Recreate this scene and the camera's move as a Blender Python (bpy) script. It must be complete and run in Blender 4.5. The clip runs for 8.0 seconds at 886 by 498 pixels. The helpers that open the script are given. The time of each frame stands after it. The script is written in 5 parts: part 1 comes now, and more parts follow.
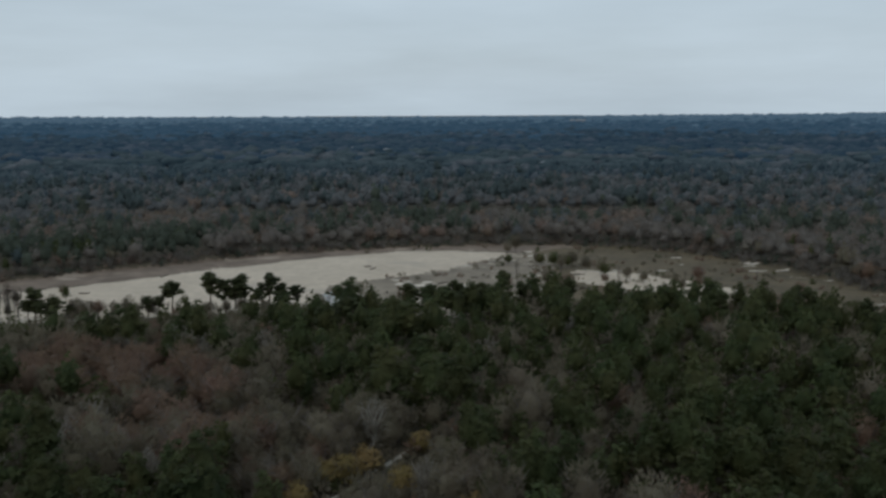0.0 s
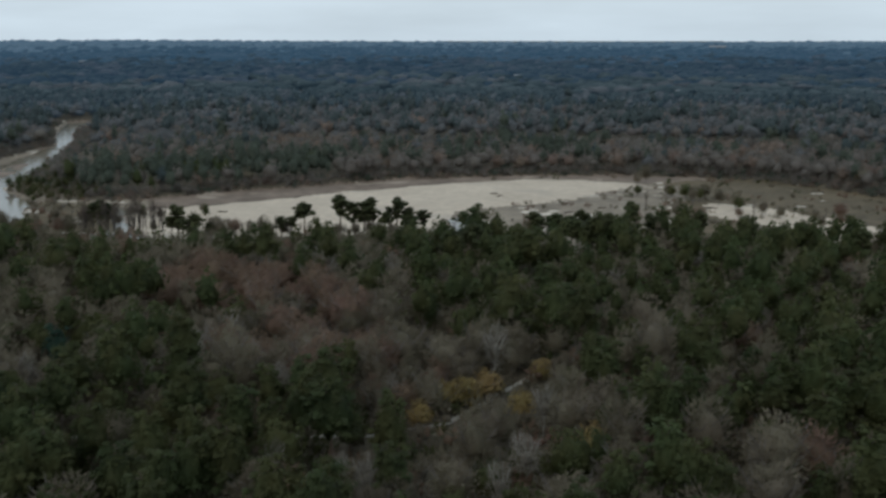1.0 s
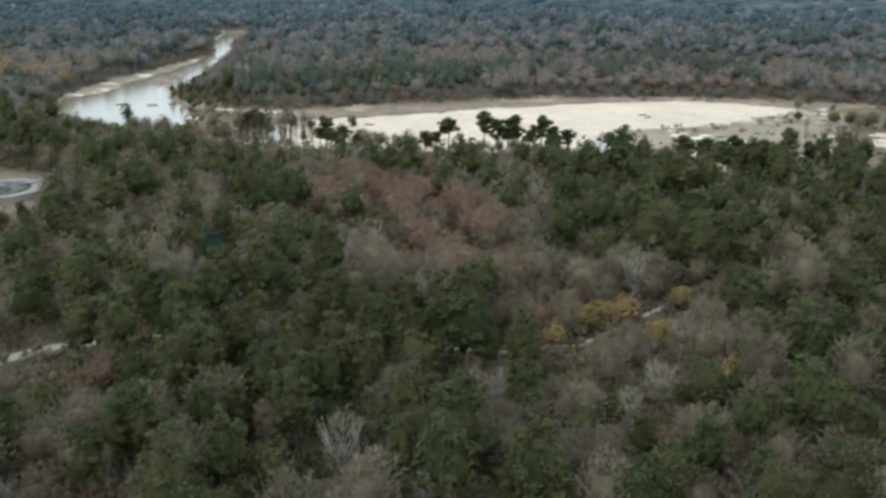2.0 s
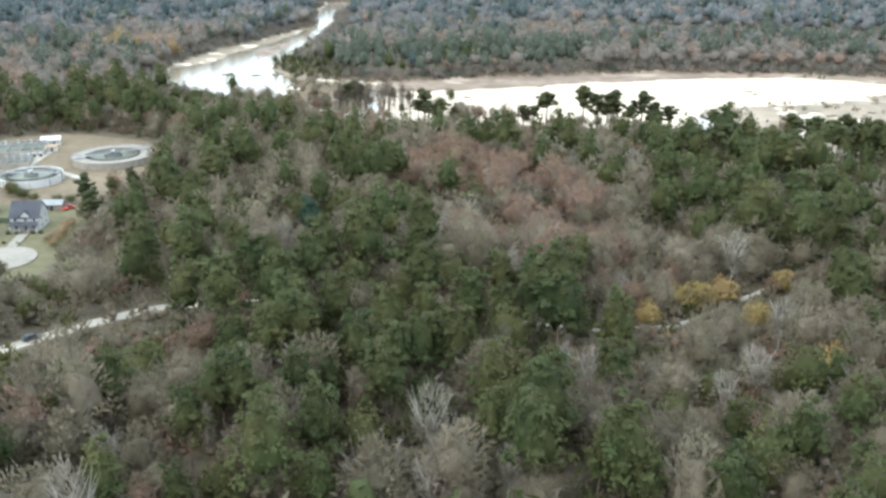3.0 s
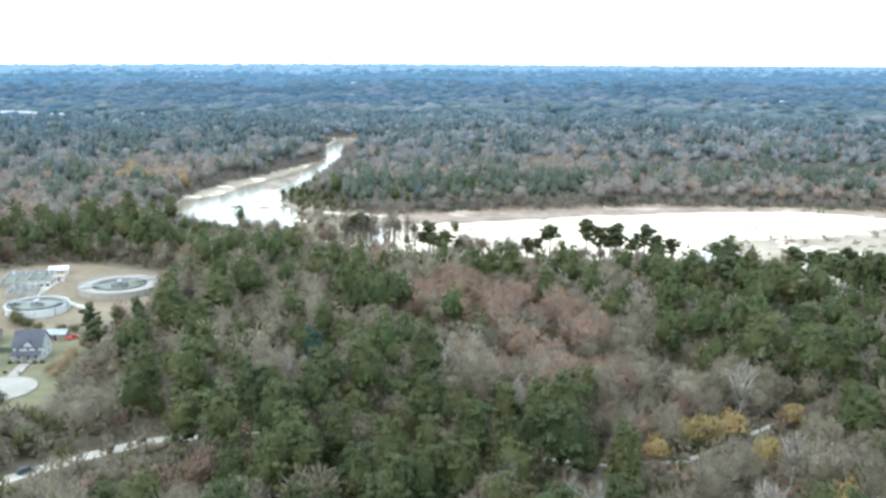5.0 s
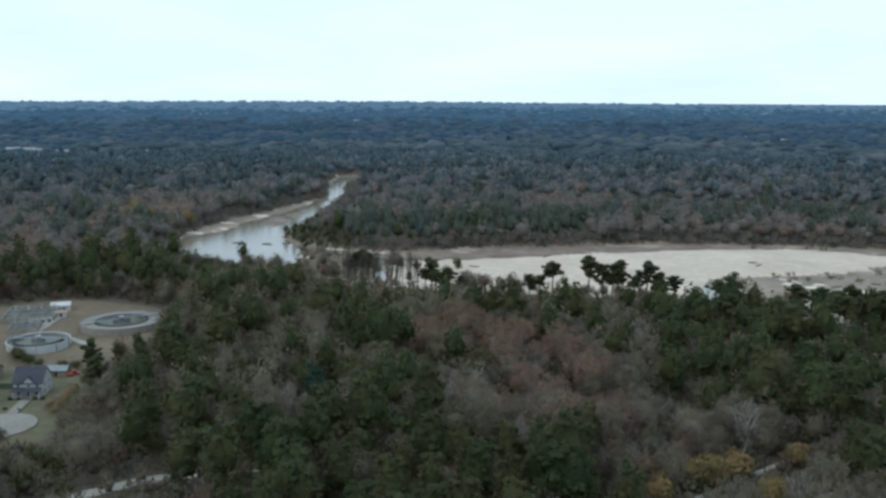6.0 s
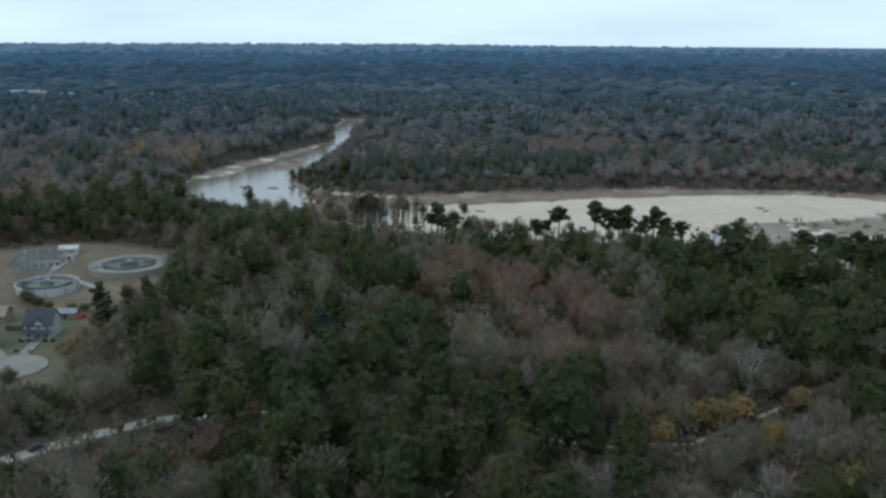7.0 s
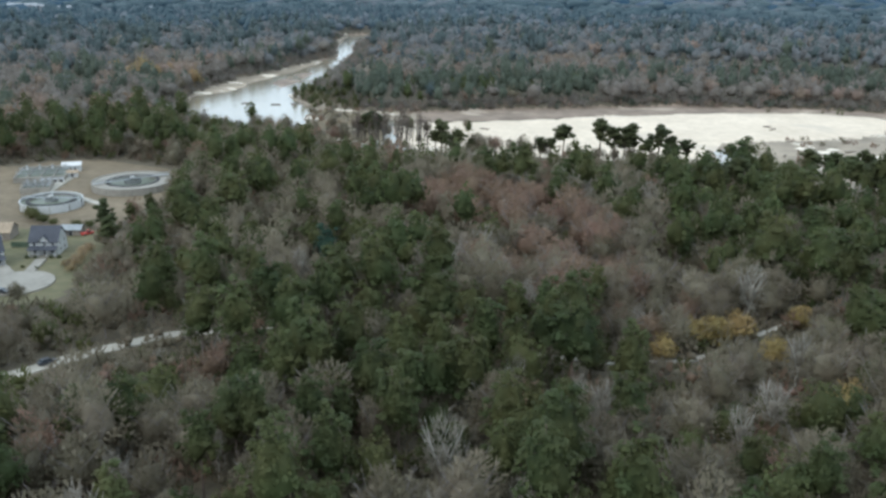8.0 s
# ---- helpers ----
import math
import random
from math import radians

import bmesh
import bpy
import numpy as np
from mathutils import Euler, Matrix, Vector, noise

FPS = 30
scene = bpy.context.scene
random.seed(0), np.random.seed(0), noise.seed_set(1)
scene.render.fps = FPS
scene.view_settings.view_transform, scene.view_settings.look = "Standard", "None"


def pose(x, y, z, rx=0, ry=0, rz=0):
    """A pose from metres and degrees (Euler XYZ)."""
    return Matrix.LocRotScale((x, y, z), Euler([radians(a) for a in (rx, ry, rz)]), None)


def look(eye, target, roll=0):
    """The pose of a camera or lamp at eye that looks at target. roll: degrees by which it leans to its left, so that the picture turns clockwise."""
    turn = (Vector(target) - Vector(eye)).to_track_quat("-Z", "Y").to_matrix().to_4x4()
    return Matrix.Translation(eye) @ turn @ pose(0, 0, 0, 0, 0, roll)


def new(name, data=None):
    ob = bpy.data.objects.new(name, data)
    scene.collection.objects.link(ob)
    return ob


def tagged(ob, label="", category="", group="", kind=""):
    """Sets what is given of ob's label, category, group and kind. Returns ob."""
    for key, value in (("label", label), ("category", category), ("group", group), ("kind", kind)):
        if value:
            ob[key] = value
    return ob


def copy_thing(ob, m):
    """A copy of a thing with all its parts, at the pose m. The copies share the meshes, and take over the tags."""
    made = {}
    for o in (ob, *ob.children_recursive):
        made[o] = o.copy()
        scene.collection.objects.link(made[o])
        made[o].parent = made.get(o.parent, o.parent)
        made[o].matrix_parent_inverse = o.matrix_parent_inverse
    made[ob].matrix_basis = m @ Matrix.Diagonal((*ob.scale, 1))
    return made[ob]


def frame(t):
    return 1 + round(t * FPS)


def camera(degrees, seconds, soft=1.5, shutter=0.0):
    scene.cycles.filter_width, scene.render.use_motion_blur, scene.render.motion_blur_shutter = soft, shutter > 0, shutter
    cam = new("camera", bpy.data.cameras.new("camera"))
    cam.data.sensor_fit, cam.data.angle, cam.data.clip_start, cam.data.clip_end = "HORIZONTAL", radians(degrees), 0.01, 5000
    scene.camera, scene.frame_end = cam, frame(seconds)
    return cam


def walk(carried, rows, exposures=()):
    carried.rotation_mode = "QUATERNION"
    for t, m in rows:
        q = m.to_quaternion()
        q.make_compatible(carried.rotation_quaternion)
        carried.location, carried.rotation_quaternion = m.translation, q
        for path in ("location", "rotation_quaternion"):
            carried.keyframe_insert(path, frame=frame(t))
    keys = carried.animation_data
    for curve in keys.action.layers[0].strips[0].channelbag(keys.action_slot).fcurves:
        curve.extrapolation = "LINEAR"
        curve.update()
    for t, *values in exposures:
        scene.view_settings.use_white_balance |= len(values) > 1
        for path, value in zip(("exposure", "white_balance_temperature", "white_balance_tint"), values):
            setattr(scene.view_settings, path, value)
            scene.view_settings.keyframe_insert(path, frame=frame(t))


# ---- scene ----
# ---- camera and walk ----
EYE_Z = 100.0
cam = camera(51.75, 8.0, soft=2.8, shutter=0.3)
# seconds, yaw, pitch, roll in degrees: the drone hangs in the air and turns
PATH = [(0.0, 0.0, -8.725, 0.285), (0.5, 3.962, -10.76, 0.123), (1.0, 8.071, -13.25, 0.034), (1.5, 12.37, -15.778, -0.058),
        (2.0, 17.277, -18.382, -0.2), (2.2, 19.482, -19.397, -0.2), (2.75, 22.9, -20.4, -0.05), (3.3, 23.62, -19.0, 0.12),
        (3.5, 23.541, -18.126, 0.138), (4.0, 23.428, -15.994, 0.09), (4.5, 23.661, -13.839, 0.033), (5.0, 23.713, -11.81, -0.045),
        (5.2, 23.72, -11.02, -0.07), (5.75, 23.85, -9.45, -0.12), (6.3, 24.0, -9.96, -0.17), (6.5, 24.055, -10.733, -0.191),
        (7.0, 24.306, -12.977, -0.244), (7.5, 24.466, -15.547, -0.325), (8.0, 24.582, -18.115, -0.385)]
# seconds, stops, kelvin, tint
EXPOSURES = [(0.0, -0.58, 6550, 10), (0.5, -0.5, 6550, 10), (1.0, -0.26, 6600, 10), (1.5, 0.34, 6550, 10), (2.0, 0.98, 6800, 10), (3.5, 2.16, 6550, 10), (4.5, 2.22, 6300, 8),
             (5.2, 1.92, 6300, 8), (6.3, 0.06, 6000, 7), (7.0, 0.1, 6000, 7), (7.5, 0.5, 6050, 7), (8.0, 1.12, 6350, 9)]
walk(cam, [(t, pose(0, 0, EYE_Z, 90 + p, r, y)) for t, y, p, r in PATH], EXPOSURES)

# ---- world and sun: a thin bright overcast ----
SUN_ELEV, SUN_ROT = radians(42), radians(200)
world = bpy.data.worlds.new("overcast_sky")
scene.world = world
world.use_nodes = True
wn, wl = world.node_tree.nodes, world.node_tree.links
wn.clear()
sky = wn.new("ShaderNodeTexSky")
sky.sky_type = "NISHITA"
sky.sun_disc = False
sky.sun_elevation, sky.sun_rotation = SUN_ELEV, SUN_ROT
sky.air_density, sky.dust_density, sky.ozone_density = 1.0, 3.0, 1.5
coord = wn.new("ShaderNodeTexCoord")
stretch = wn.new("ShaderNodeMapping")
stretch.inputs["Scale"].default_value = (1.6, 1.6, 9.0)
cloud = wn.new("ShaderNodeTexNoise")
cloud.inputs["Scale"].default_value, cloud.inputs["Detail"].default_value, cloud.inputs["Roughness"].default_value = 1.5, 5.0, 0.55
cover = wn.new("ShaderNodeMapRange")
cover.inputs["From Min"].default_value, cover.inputs["From Max"].default_value = 0.3, 0.7
cover.inputs["To Min"].default_value, cover.inputs["To Max"].default_value = 0.66, 0.88
veil = wn.new("ShaderNodeMix")
veil.data_type = "RGBA"
veil.inputs["B"].default_value = (9.0, 10.8, 12.3, 1)
back = wn.new("ShaderNodeBackground")
back.inputs["Strength"].default_value = 0.085
wout = wn.new("ShaderNodeOutputWorld")
wl.new(coord.outputs["Generated"], stretch.inputs["Vector"])
wl.new(stretch.outputs["Vector"], cloud.inputs["Vector"])
wl.new(cloud.outputs["Fac"], cover.inputs["Value"])
wl.new(cover.outputs["Result"], veil.inputs["Factor"])
wl.new(sky.outputs["Color"], veil.inputs["A"])
rise_up, glow_low, lift_low = wn.new("ShaderNodeSeparateXYZ"), wn.new("ShaderNodeMapRange"), wn.new("ShaderNodeVectorMath")
glow_low.inputs["From Max"].default_value = 0.30
glow_low.inputs["To Min"].default_value, glow_low.inputs["To Max"].default_value = 1.15, 1.0
lift_low.operation = "SCALE"
wl.new(coord.outputs["Generated"], rise_up.inputs["Vector"])
wl.new(rise_up.outputs["Z"], glow_low.inputs["Value"])
wl.new(glow_low.outputs["Result"], lift_low.inputs["Scale"])
wl.new(veil.outputs["Result"], lift_low.inputs[0])
wl.new(lift_low.outputs["Vector"], back.inputs["Color"])
wl.new(back.outputs["Background"], wout.inputs["Surface"])
sun = new("sun", bpy.data.lights.new("sun", "SUN"))
sun.data.energy, sun.data.angle, sun.data.color = 0.35, radians(16), (1.0, 0.95, 0.88)
sun.matrix_world = look((math.sin(SUN_ROT) * 300, math.cos(SUN_ROT) * 300, 300 * math.tan(SUN_ELEV)), (0, 0, 0))


# ---- materials ----
def surface(name, dark, light, scale=1.0, rough=0.8, bump=0.3, scale2=0.0, metal=0.0, spread=0.35, random_by="", spec=0.5, bump_scale=4.0):
    """Two-scale noise between two colours; random_by: object, island or nothing."""
    m = bpy.data.materials.new(name)
    m.use_nodes = True
    n, l = m.node_tree.nodes, m.node_tree.links
    b = n["Principled BSDF"]
    b.inputs["Roughness"].default_value, b.inputs["Metallic"].default_value = rough, metal
    b.inputs["Specular IOR Level"].default_value = spec
    geo = n.new("ShaderNodeNewGeometry")
    fine = n.new("ShaderNodeTexNoise")
    fine.inputs["Scale"].default_value, fine.inputs["Detail"].default_value = scale, 4
    wide = n.new("ShaderNodeTexNoise")
    wide.inputs["Scale"].default_value, wide.inputs["Detail"].default_value = scale2 or scale * 0.12, 3
    for t in (fine, wide):
        l.new(geo.outputs["Position"], t.inputs["Vector"])
    add = n.new("ShaderNodeMath")
    add.operation = "ADD"
    l.new(fine.outputs["Fac"], add.inputs[0])
    l.new(wide.outputs["Fac"], add.inputs[1])
    value = add.outputs[0]
    if random_by:
        add2 = n.new("ShaderNodeMath")
        add2.operation = "MULTIPLY_ADD"
        weight = 0.5 if random_by == "object" else 0.16
        add2.inputs[1].default_value = weight
        if random_by == "object":
            info = n.new("ShaderNodeObjectInfo")
            l.new(info.outputs["Random"], add2.inputs[0])
        else:
            l.new(geo.outputs["Random Per Island"], add2.inputs[0])
        l.new(value, add2.inputs[2])
        value = add2.outputs[0]
    mid = 1.0 + {"object": 0.25, "island": 0.08}.get(random_by, 0.0)
    span = n.new("ShaderNodeMapRange")
    span.inputs["From Min"].default_value, span.inputs["From Max"].default_value = mid - spread, mid + spread
    l.new(value, span.inputs["Value"])
    mix = n.new("ShaderNodeMix")
    mix.data_type = "RGBA"
    mix.inputs["A"].default_value, mix.inputs["B"].default_value = (*dark, 1), (*light, 1)
    l.new(span.outputs["Result"], mix.inputs["Factor"])
    l.new(mix.outputs["Result"], b.inputs["Base Color"])
    if bump:
        bt = n.new("ShaderNodeTexNoise")
        bt.inputs["Scale"].default_value, bt.inputs["Detail"].default_value = bump_scale, 4
        l.new(geo.outputs["Position"], bt.inputs["Vector"])
        bn = n.new("ShaderNodeBump")
        bn.inputs["Strength"].default_value, bn.inputs["Distance"].default_value = bump, 0.1
        l.new(bt.outputs["Fac"], bn.inputs["Height"])
        l.new(bn.outputs["Normal"], b.inputs["Normal"])
    return m


def foliage(name, dark, light, random_by, hue=0.012):
    """Leaves and twigs: light also comes through them."""
    m = surface(name, dark, light, scale=0.3, rough=0.7, bump=0, scale2=0.07, spread=0.40, random_by=random_by, spec=0.25)
    n, l = m.node_tree.nodes, m.node_tree.links
    base = n["Principled BSDF"].inputs["Base Color"]
    # crowns differ in tint from tree to tree
    geo, spots, tint, shift = n.new("ShaderNodeNewGeometry"), n.new("ShaderNodeTexNoise"), n.new("ShaderNodeHueSaturation"), n.new("ShaderNodeMapRange")
    spots.inputs["Scale"].default_value, spots.inputs["Detail"].default_value = 0.085, 1
    shift.inputs["From Min"].default_value, shift.inputs["From Max"].default_value = 0.32, 0.68
    shift.inputs["To Min"].default_value, shift.inputs["To Max"].default_value = 0.5 - hue, 0.5 + hue
    l.new(geo.outputs["Position"], spots.inputs["Vector"])
    l.new(spots.outputs["Fac"], shift.inputs["Value"])
    l.new(shift.outputs["Result"], tint.inputs["Hue"])
    l.new(base.links[0].from_socket, tint.inputs["Color"])
    l.new(tint.outputs["Color"], base)
    thru, mix = n.new("ShaderNodeBsdfTranslucent"), n.new("ShaderNodeMixShader")
    mix.inputs["Fac"].default_value = 0.45
    l.new(tint.outputs["Color"], thru.inputs["Color"])
    l.new(n["Principled BSDF"].outputs["BSDF"], mix.inputs[1])
    l.new(thru.outputs["BSDF"], mix.inputs[2])
    l.new(mix.outputs["Shader"], n["Material Output"].inputs["Surface"])
    return m


TONES = {
    "pine": ((0.043, 0.054, 0.019), (0.096, 0.110, 0.043)),
    "bank": ((0.044, 0.053, 0.022), (0.098, 0.110, 0.048)),
    "oak": ((0.055, 0.063, 0.022), (0.114, 0.121, 0.048)),
    "bare": ((0.118, 0.100, 0.068), (0.245, 0.212, 0.150)),
    "pale": ((0.165, 0.147, 0.118), (0.31, 0.28, 0.23)),
    "rust": ((0.150, 0.100, 0.070), (0.280, 0.192, 0.138)),
    "gold": ((0.22, 0.165, 0.065), (0.38, 0.290, 0.125)),
    "cedar": ((0.012, 0.034, 0.022), (0.034, 0.072, 0.046)),
    "thin": ((0.080, 0.062, 0.048), (0.165, 0.130, 0.102)),
    "straw": ((0.22, 0.16, 0.09), (0.42, 0.32, 0.19)),
}
GREEN = {"pine": 0.03, "bank": 0.02, "oak": 0.035}
LEAF = {k: foliage(k + "_foliage", *v, "object", GREEN.get(k, 0.012)) for k, v in TONES.items()}
WOODS = {k: foliage(k + "_woods", *v, "island", GREEN.get(k, 0.012)) for k, v in TONES.items()}
BARK = {
    "pine": surface("pine_bark", (0.07, 0.05, 0.04), (0.20, 0.15, 0.12), 1.2, 0.9, 0.4),
    "bare": surface("grey_bark", (0.11, 0.095, 0.085), (0.26, 0.23, 0.21), 1.2, 0.9, 0.4),
    "thin": surface("dark_bark", (0.05, 0.04, 0.033), (0.12, 0.10, 0.085), 1.2, 0.9, 0.4),
    "pale": surface("pale_bark", (0.22, 0.20, 0.17), (0.50, 0.47, 0.42), 1.0, 0.9, 0.3),
}
litter = surface("leaf_litter", (0.058, 0.047, 0.030), (0.130, 0.106, 0.070), 0.8, 0.95, 0.5, 0.05)
sand = surface("dry_sand", (0.46, 0.38, 0.29), (0.62, 0.52, 0.405), 0.25, 0.95, 0.3, 0.02, spread=0.3)
damp_sand = surface("damp_sand", (0.15, 0.120, 0.084), (0.30, 0.245, 0.18), 0.10, 0.85, 0.3, 0.018, spread=0.3)
mud = surface("river_mud", (0.125, 0.090, 0.064), (0.25, 0.188, 0.14), 0.12, 0.8, 0.4, 0.03, spread=0.3)
flats = surface("olive_scrub_flat", (0.070, 0.054, 0.028), (0.155, 0.116, 0.066), 0.2, 0.9, 0.5, 0.03, spread=0.3)
lawn = surface("winter_lawn", (0.070, 0.074, 0.034), (0.150, 0.128, 0.070), 0.3, 0.95, 0.3, 0.04)
dirt = surface("bare_dirt", (0.105, 0.082, 0.050), (0.195, 0.150, 0.098), 0.25, 0.95, 0.3, 0.05)
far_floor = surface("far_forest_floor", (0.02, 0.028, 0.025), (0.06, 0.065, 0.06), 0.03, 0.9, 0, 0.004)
# woods across the river and beyond: haze painted into base colour, more with distance
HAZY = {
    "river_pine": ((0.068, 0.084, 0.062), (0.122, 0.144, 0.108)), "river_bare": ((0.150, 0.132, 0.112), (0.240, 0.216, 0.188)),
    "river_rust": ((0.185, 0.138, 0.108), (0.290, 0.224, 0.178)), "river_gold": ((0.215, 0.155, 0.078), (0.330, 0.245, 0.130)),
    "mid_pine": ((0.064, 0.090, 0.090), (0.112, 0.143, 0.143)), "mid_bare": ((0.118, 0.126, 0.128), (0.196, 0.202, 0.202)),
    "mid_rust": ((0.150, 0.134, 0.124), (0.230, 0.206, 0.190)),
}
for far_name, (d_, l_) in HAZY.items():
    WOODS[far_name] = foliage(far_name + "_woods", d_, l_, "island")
# blue airlight painted on the far trees as emission, stronger towards the horizon
HAZE_GLOW = {"haze": (0.0062, 0.0150, 0.0250, 1), "far": (0.0115, 0.0310, 0.0590, 1), "rim": (0.0250, 0.0650, 0.1150, 1), "edge": (0.068, 0.128, 0.195, 1)}
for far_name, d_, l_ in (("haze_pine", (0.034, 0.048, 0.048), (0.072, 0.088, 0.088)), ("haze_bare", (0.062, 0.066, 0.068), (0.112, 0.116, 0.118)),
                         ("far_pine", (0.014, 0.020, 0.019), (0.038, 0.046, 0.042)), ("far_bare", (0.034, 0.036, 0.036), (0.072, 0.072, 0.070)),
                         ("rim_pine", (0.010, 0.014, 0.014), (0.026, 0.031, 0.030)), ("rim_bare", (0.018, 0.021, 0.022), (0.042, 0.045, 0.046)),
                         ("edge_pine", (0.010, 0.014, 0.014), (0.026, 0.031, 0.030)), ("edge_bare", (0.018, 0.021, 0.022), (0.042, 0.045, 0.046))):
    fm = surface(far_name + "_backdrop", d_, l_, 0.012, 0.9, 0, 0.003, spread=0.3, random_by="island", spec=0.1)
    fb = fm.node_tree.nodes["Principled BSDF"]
    fb.inputs["Emission Color"].default_value = HAZE_GLOW[far_name.split("_")[0]]
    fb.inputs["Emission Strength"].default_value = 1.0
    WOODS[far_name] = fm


def patched(m, colour, scale, lo, hi):
    """Lay pale patches with ragged edges over a ground material."""
    n, l = m.node_tree.nodes, m.node_tree.links
    b = n["Principled BSDF"]
    under = b.inputs["Base Color"].links[0].from_socket
    geo, mapping, spots = n.new("ShaderNodeNewGeometry"), n.new("ShaderNodeMapping"), n.new("ShaderNodeTexNoise")
    mapping.inputs["Scale"].default_value = (0.7, 1.3, 1.0)
    spots.inputs["Scale"].default_value, spots.inputs["Detail"].default_value, spots.inputs["Roughness"].default_value = scale, 6, 0.6
    cut, mix = n.new("ShaderNodeMapRange"), n.new("ShaderNodeMix")
    cut.inputs["From Min"].default_value, cut.inputs["From Max"].default_value = lo, hi
    mix.data_type = "RGBA"
    mix.inputs["B"].default_value = (*colour, 1)
    l.new(geo.outputs["Position"], mapping.inputs["Vector"])
    l.new(mapping.outputs["Vector"], spots.inputs["Vector"])
    l.new(spots.outputs["Fac"], cut.inputs["Value"])
    l.new(cut.outputs["Result"], mix.inputs["Factor"])
    l.new(under, mix.inputs["A"])
    l.new(mix.outputs["Result"], b.inputs["Base Color"])


patched(flats, (0.62, 0.55, 0.46), 0.06, 0.62, 0.645)
patched(damp_sand, (0.66, 0.58, 0.47), 0.05, 0.57, 0.61)
patched(sand, (0.46, 0.39, 0.31), 0.02, 0.60, 0.66)
patched(mud, (0.36, 0.29, 0.225), 0.04, 0.57, 0.63)
concrete = surface("pale_concrete", (0.185, 0.170, 0.144), (0.285, 0.264, 0.226), 0.5, 0.85, 0.15, 0.08)
old_concrete = surface("stained_concrete", (0.15, 0.142, 0.122), (0.29, 0.276, 0.24), 0.6, 0.9, 0.2, 0.1)
gravel = surface("pale_gravel", (0.27, 0.25, 0.21), (0.43, 0.40, 0.34), 0.5, 0.95, 0.3, 0.08)
siding = surface("white_siding", (0.38, 0.39, 0.385), (0.52, 0.53, 0.52), 0.6, 0.6, 0.1, 0.15)
shingle = surface("slate_shingles", (0.030, 0.033, 0.042), (0.065, 0.069, 0.084), 1.5, 0.85, 0.4, 0.2)
tan_shingle = surface("tan_shingles", (0.20, 0.15, 0.10), (0.36, 0.28, 0.20), 1.2, 0.85, 0.4, 0.2)
trim_white = surface("white_trim_paint", (0.44, 0.435, 0.42), (0.55, 0.545, 0.53), 1.0, 0.5, 0)
far_roofing = surface("weathered_pale_roofing", (0.17, 0.18, 0.19), (0.28, 0.295, 0.31), 0.3, 0.6, 0)
dark_metal = surface("dark_steel", (0.03, 0.03, 0.035), (0.08, 0.08, 0.085), 2.0, 0.5, 0, metal=0.6)
galvanised = surface("galvanised_steel", (0.20, 0.21, 0.21), (0.36, 0.37, 0.37), 1.0, 0.45, 0, metal=0.7)
wood_grey = surface("weathered_wood", (0.12, 0.10, 0.08), (0.28, 0.24, 0.20), 2.0, 0.85, 0.3)
fence_green = surface("green_fence_boards", (0.03, 0.055, 0.035), (0.08, 0.11, 0.07), 2.0, 0.8, 0.2)
red_paint = surface("red_paint", (0.42, 0.04, 0.03), (0.60, 0.08, 0.06), 1.0, 0.4, 0)
black_rubber = surface("black_rubber", (0.015, 0.015, 0.015), (0.04, 0.04, 0.04), 3.0, 0.8, 0)
dark_paint = surface("dark_car_paint", (0.03, 0.033, 0.04), (0.06, 0.065, 0.075), 1.0, 0.3, 0)
rock_mat = surface("dark_driftwood", (0.05, 0.04, 0.03), (0.14, 0.11, 0.09), 0.8, 0.9, 0.4)
glass = bpy.data.materials.new("window_glass")
glass.use_nodes = True
gb = glass.node_tree.nodes["Principled BSDF"]
gb.inputs["Base Color"].default_value, gb.inputs["Roughness"].default_value = (0.03, 0.04, 0.05, 1), 0.06
river = surface("river_water", (0.155, 0.130, 0.088), (0.25, 0.215, 0.155), 0.02, 0.17, 0.25, 0.006, spec=0.55, bump_scale=0.5)
tank_water = surface("tank_water", (0.085, 0.10, 0.072), (0.15, 0.165, 0.12), 0.2, 0.35, 0.05, spec=0.25)


# ---- mesh helpers ----
def mesh_object(name, verts, tris, mats, index=None):
    """One mesh from arrays of corners and triangles."""
    me = bpy.data.meshes.new(name)
    verts, tris = np.asarray(verts, np.float32), np.asarray(tris, np.int32)
    me.vertices.add(len(verts))
    me.vertices.foreach_set("co", verts.ravel())
    me.loops.add(tris.size)
    me.loops.foreach_set("vertex_index", tris.ravel())
    me.polygons.add(len(tris))
    me.polygons.foreach_set("loop_start", np.arange(0, tris.size, tris.shape[1], dtype=np.int32))
    for m in mats:
        me.materials.append(m)
    if index is not None:
        me.polygons.foreach_set("material_index", np.asarray(index, np.int32))
    me.polygons.foreach_set("use_smooth", np.ones(len(tris), bool))
    me.update(calc_edges=True)
    return me


def part(name, bm, material, parent=None, label="", m=None):
    """Link a bmesh as one mesh object under a thing or a part."""
    me = bpy.data.meshes.new(name)
    bm.to_mesh(me)
    bm.free()
    me.materials.append(material)
    ob = new(name, me)
    ob.parent = parent
    if m is not None:
        ob.matrix_basis = m
    if label:
        ob["label"] = label
    return ob


def box(x0, y0, z0, x1, y1, z1, bevel=0.0, bm=None):
    bm = bm or bmesh.new()
    made = bmesh.ops.create_cube(bm, size=1.0)["verts"]
    for v in made:
        v.co = Vector((x0 + (v.co.x + 0.5) * (x1 - x0), y0 + (v.co.y + 0.5) * (y1 - y0), z0 + (v.co.z + 0.5) * (z1 - z0)))
    if bevel:
        edges = list({e for v in made for e in v.link_edges})
        bmesh.ops.bevel(bm, geom=edges, offset=bevel, segments=2, affect="EDGES", profile=0.5)
    return bm


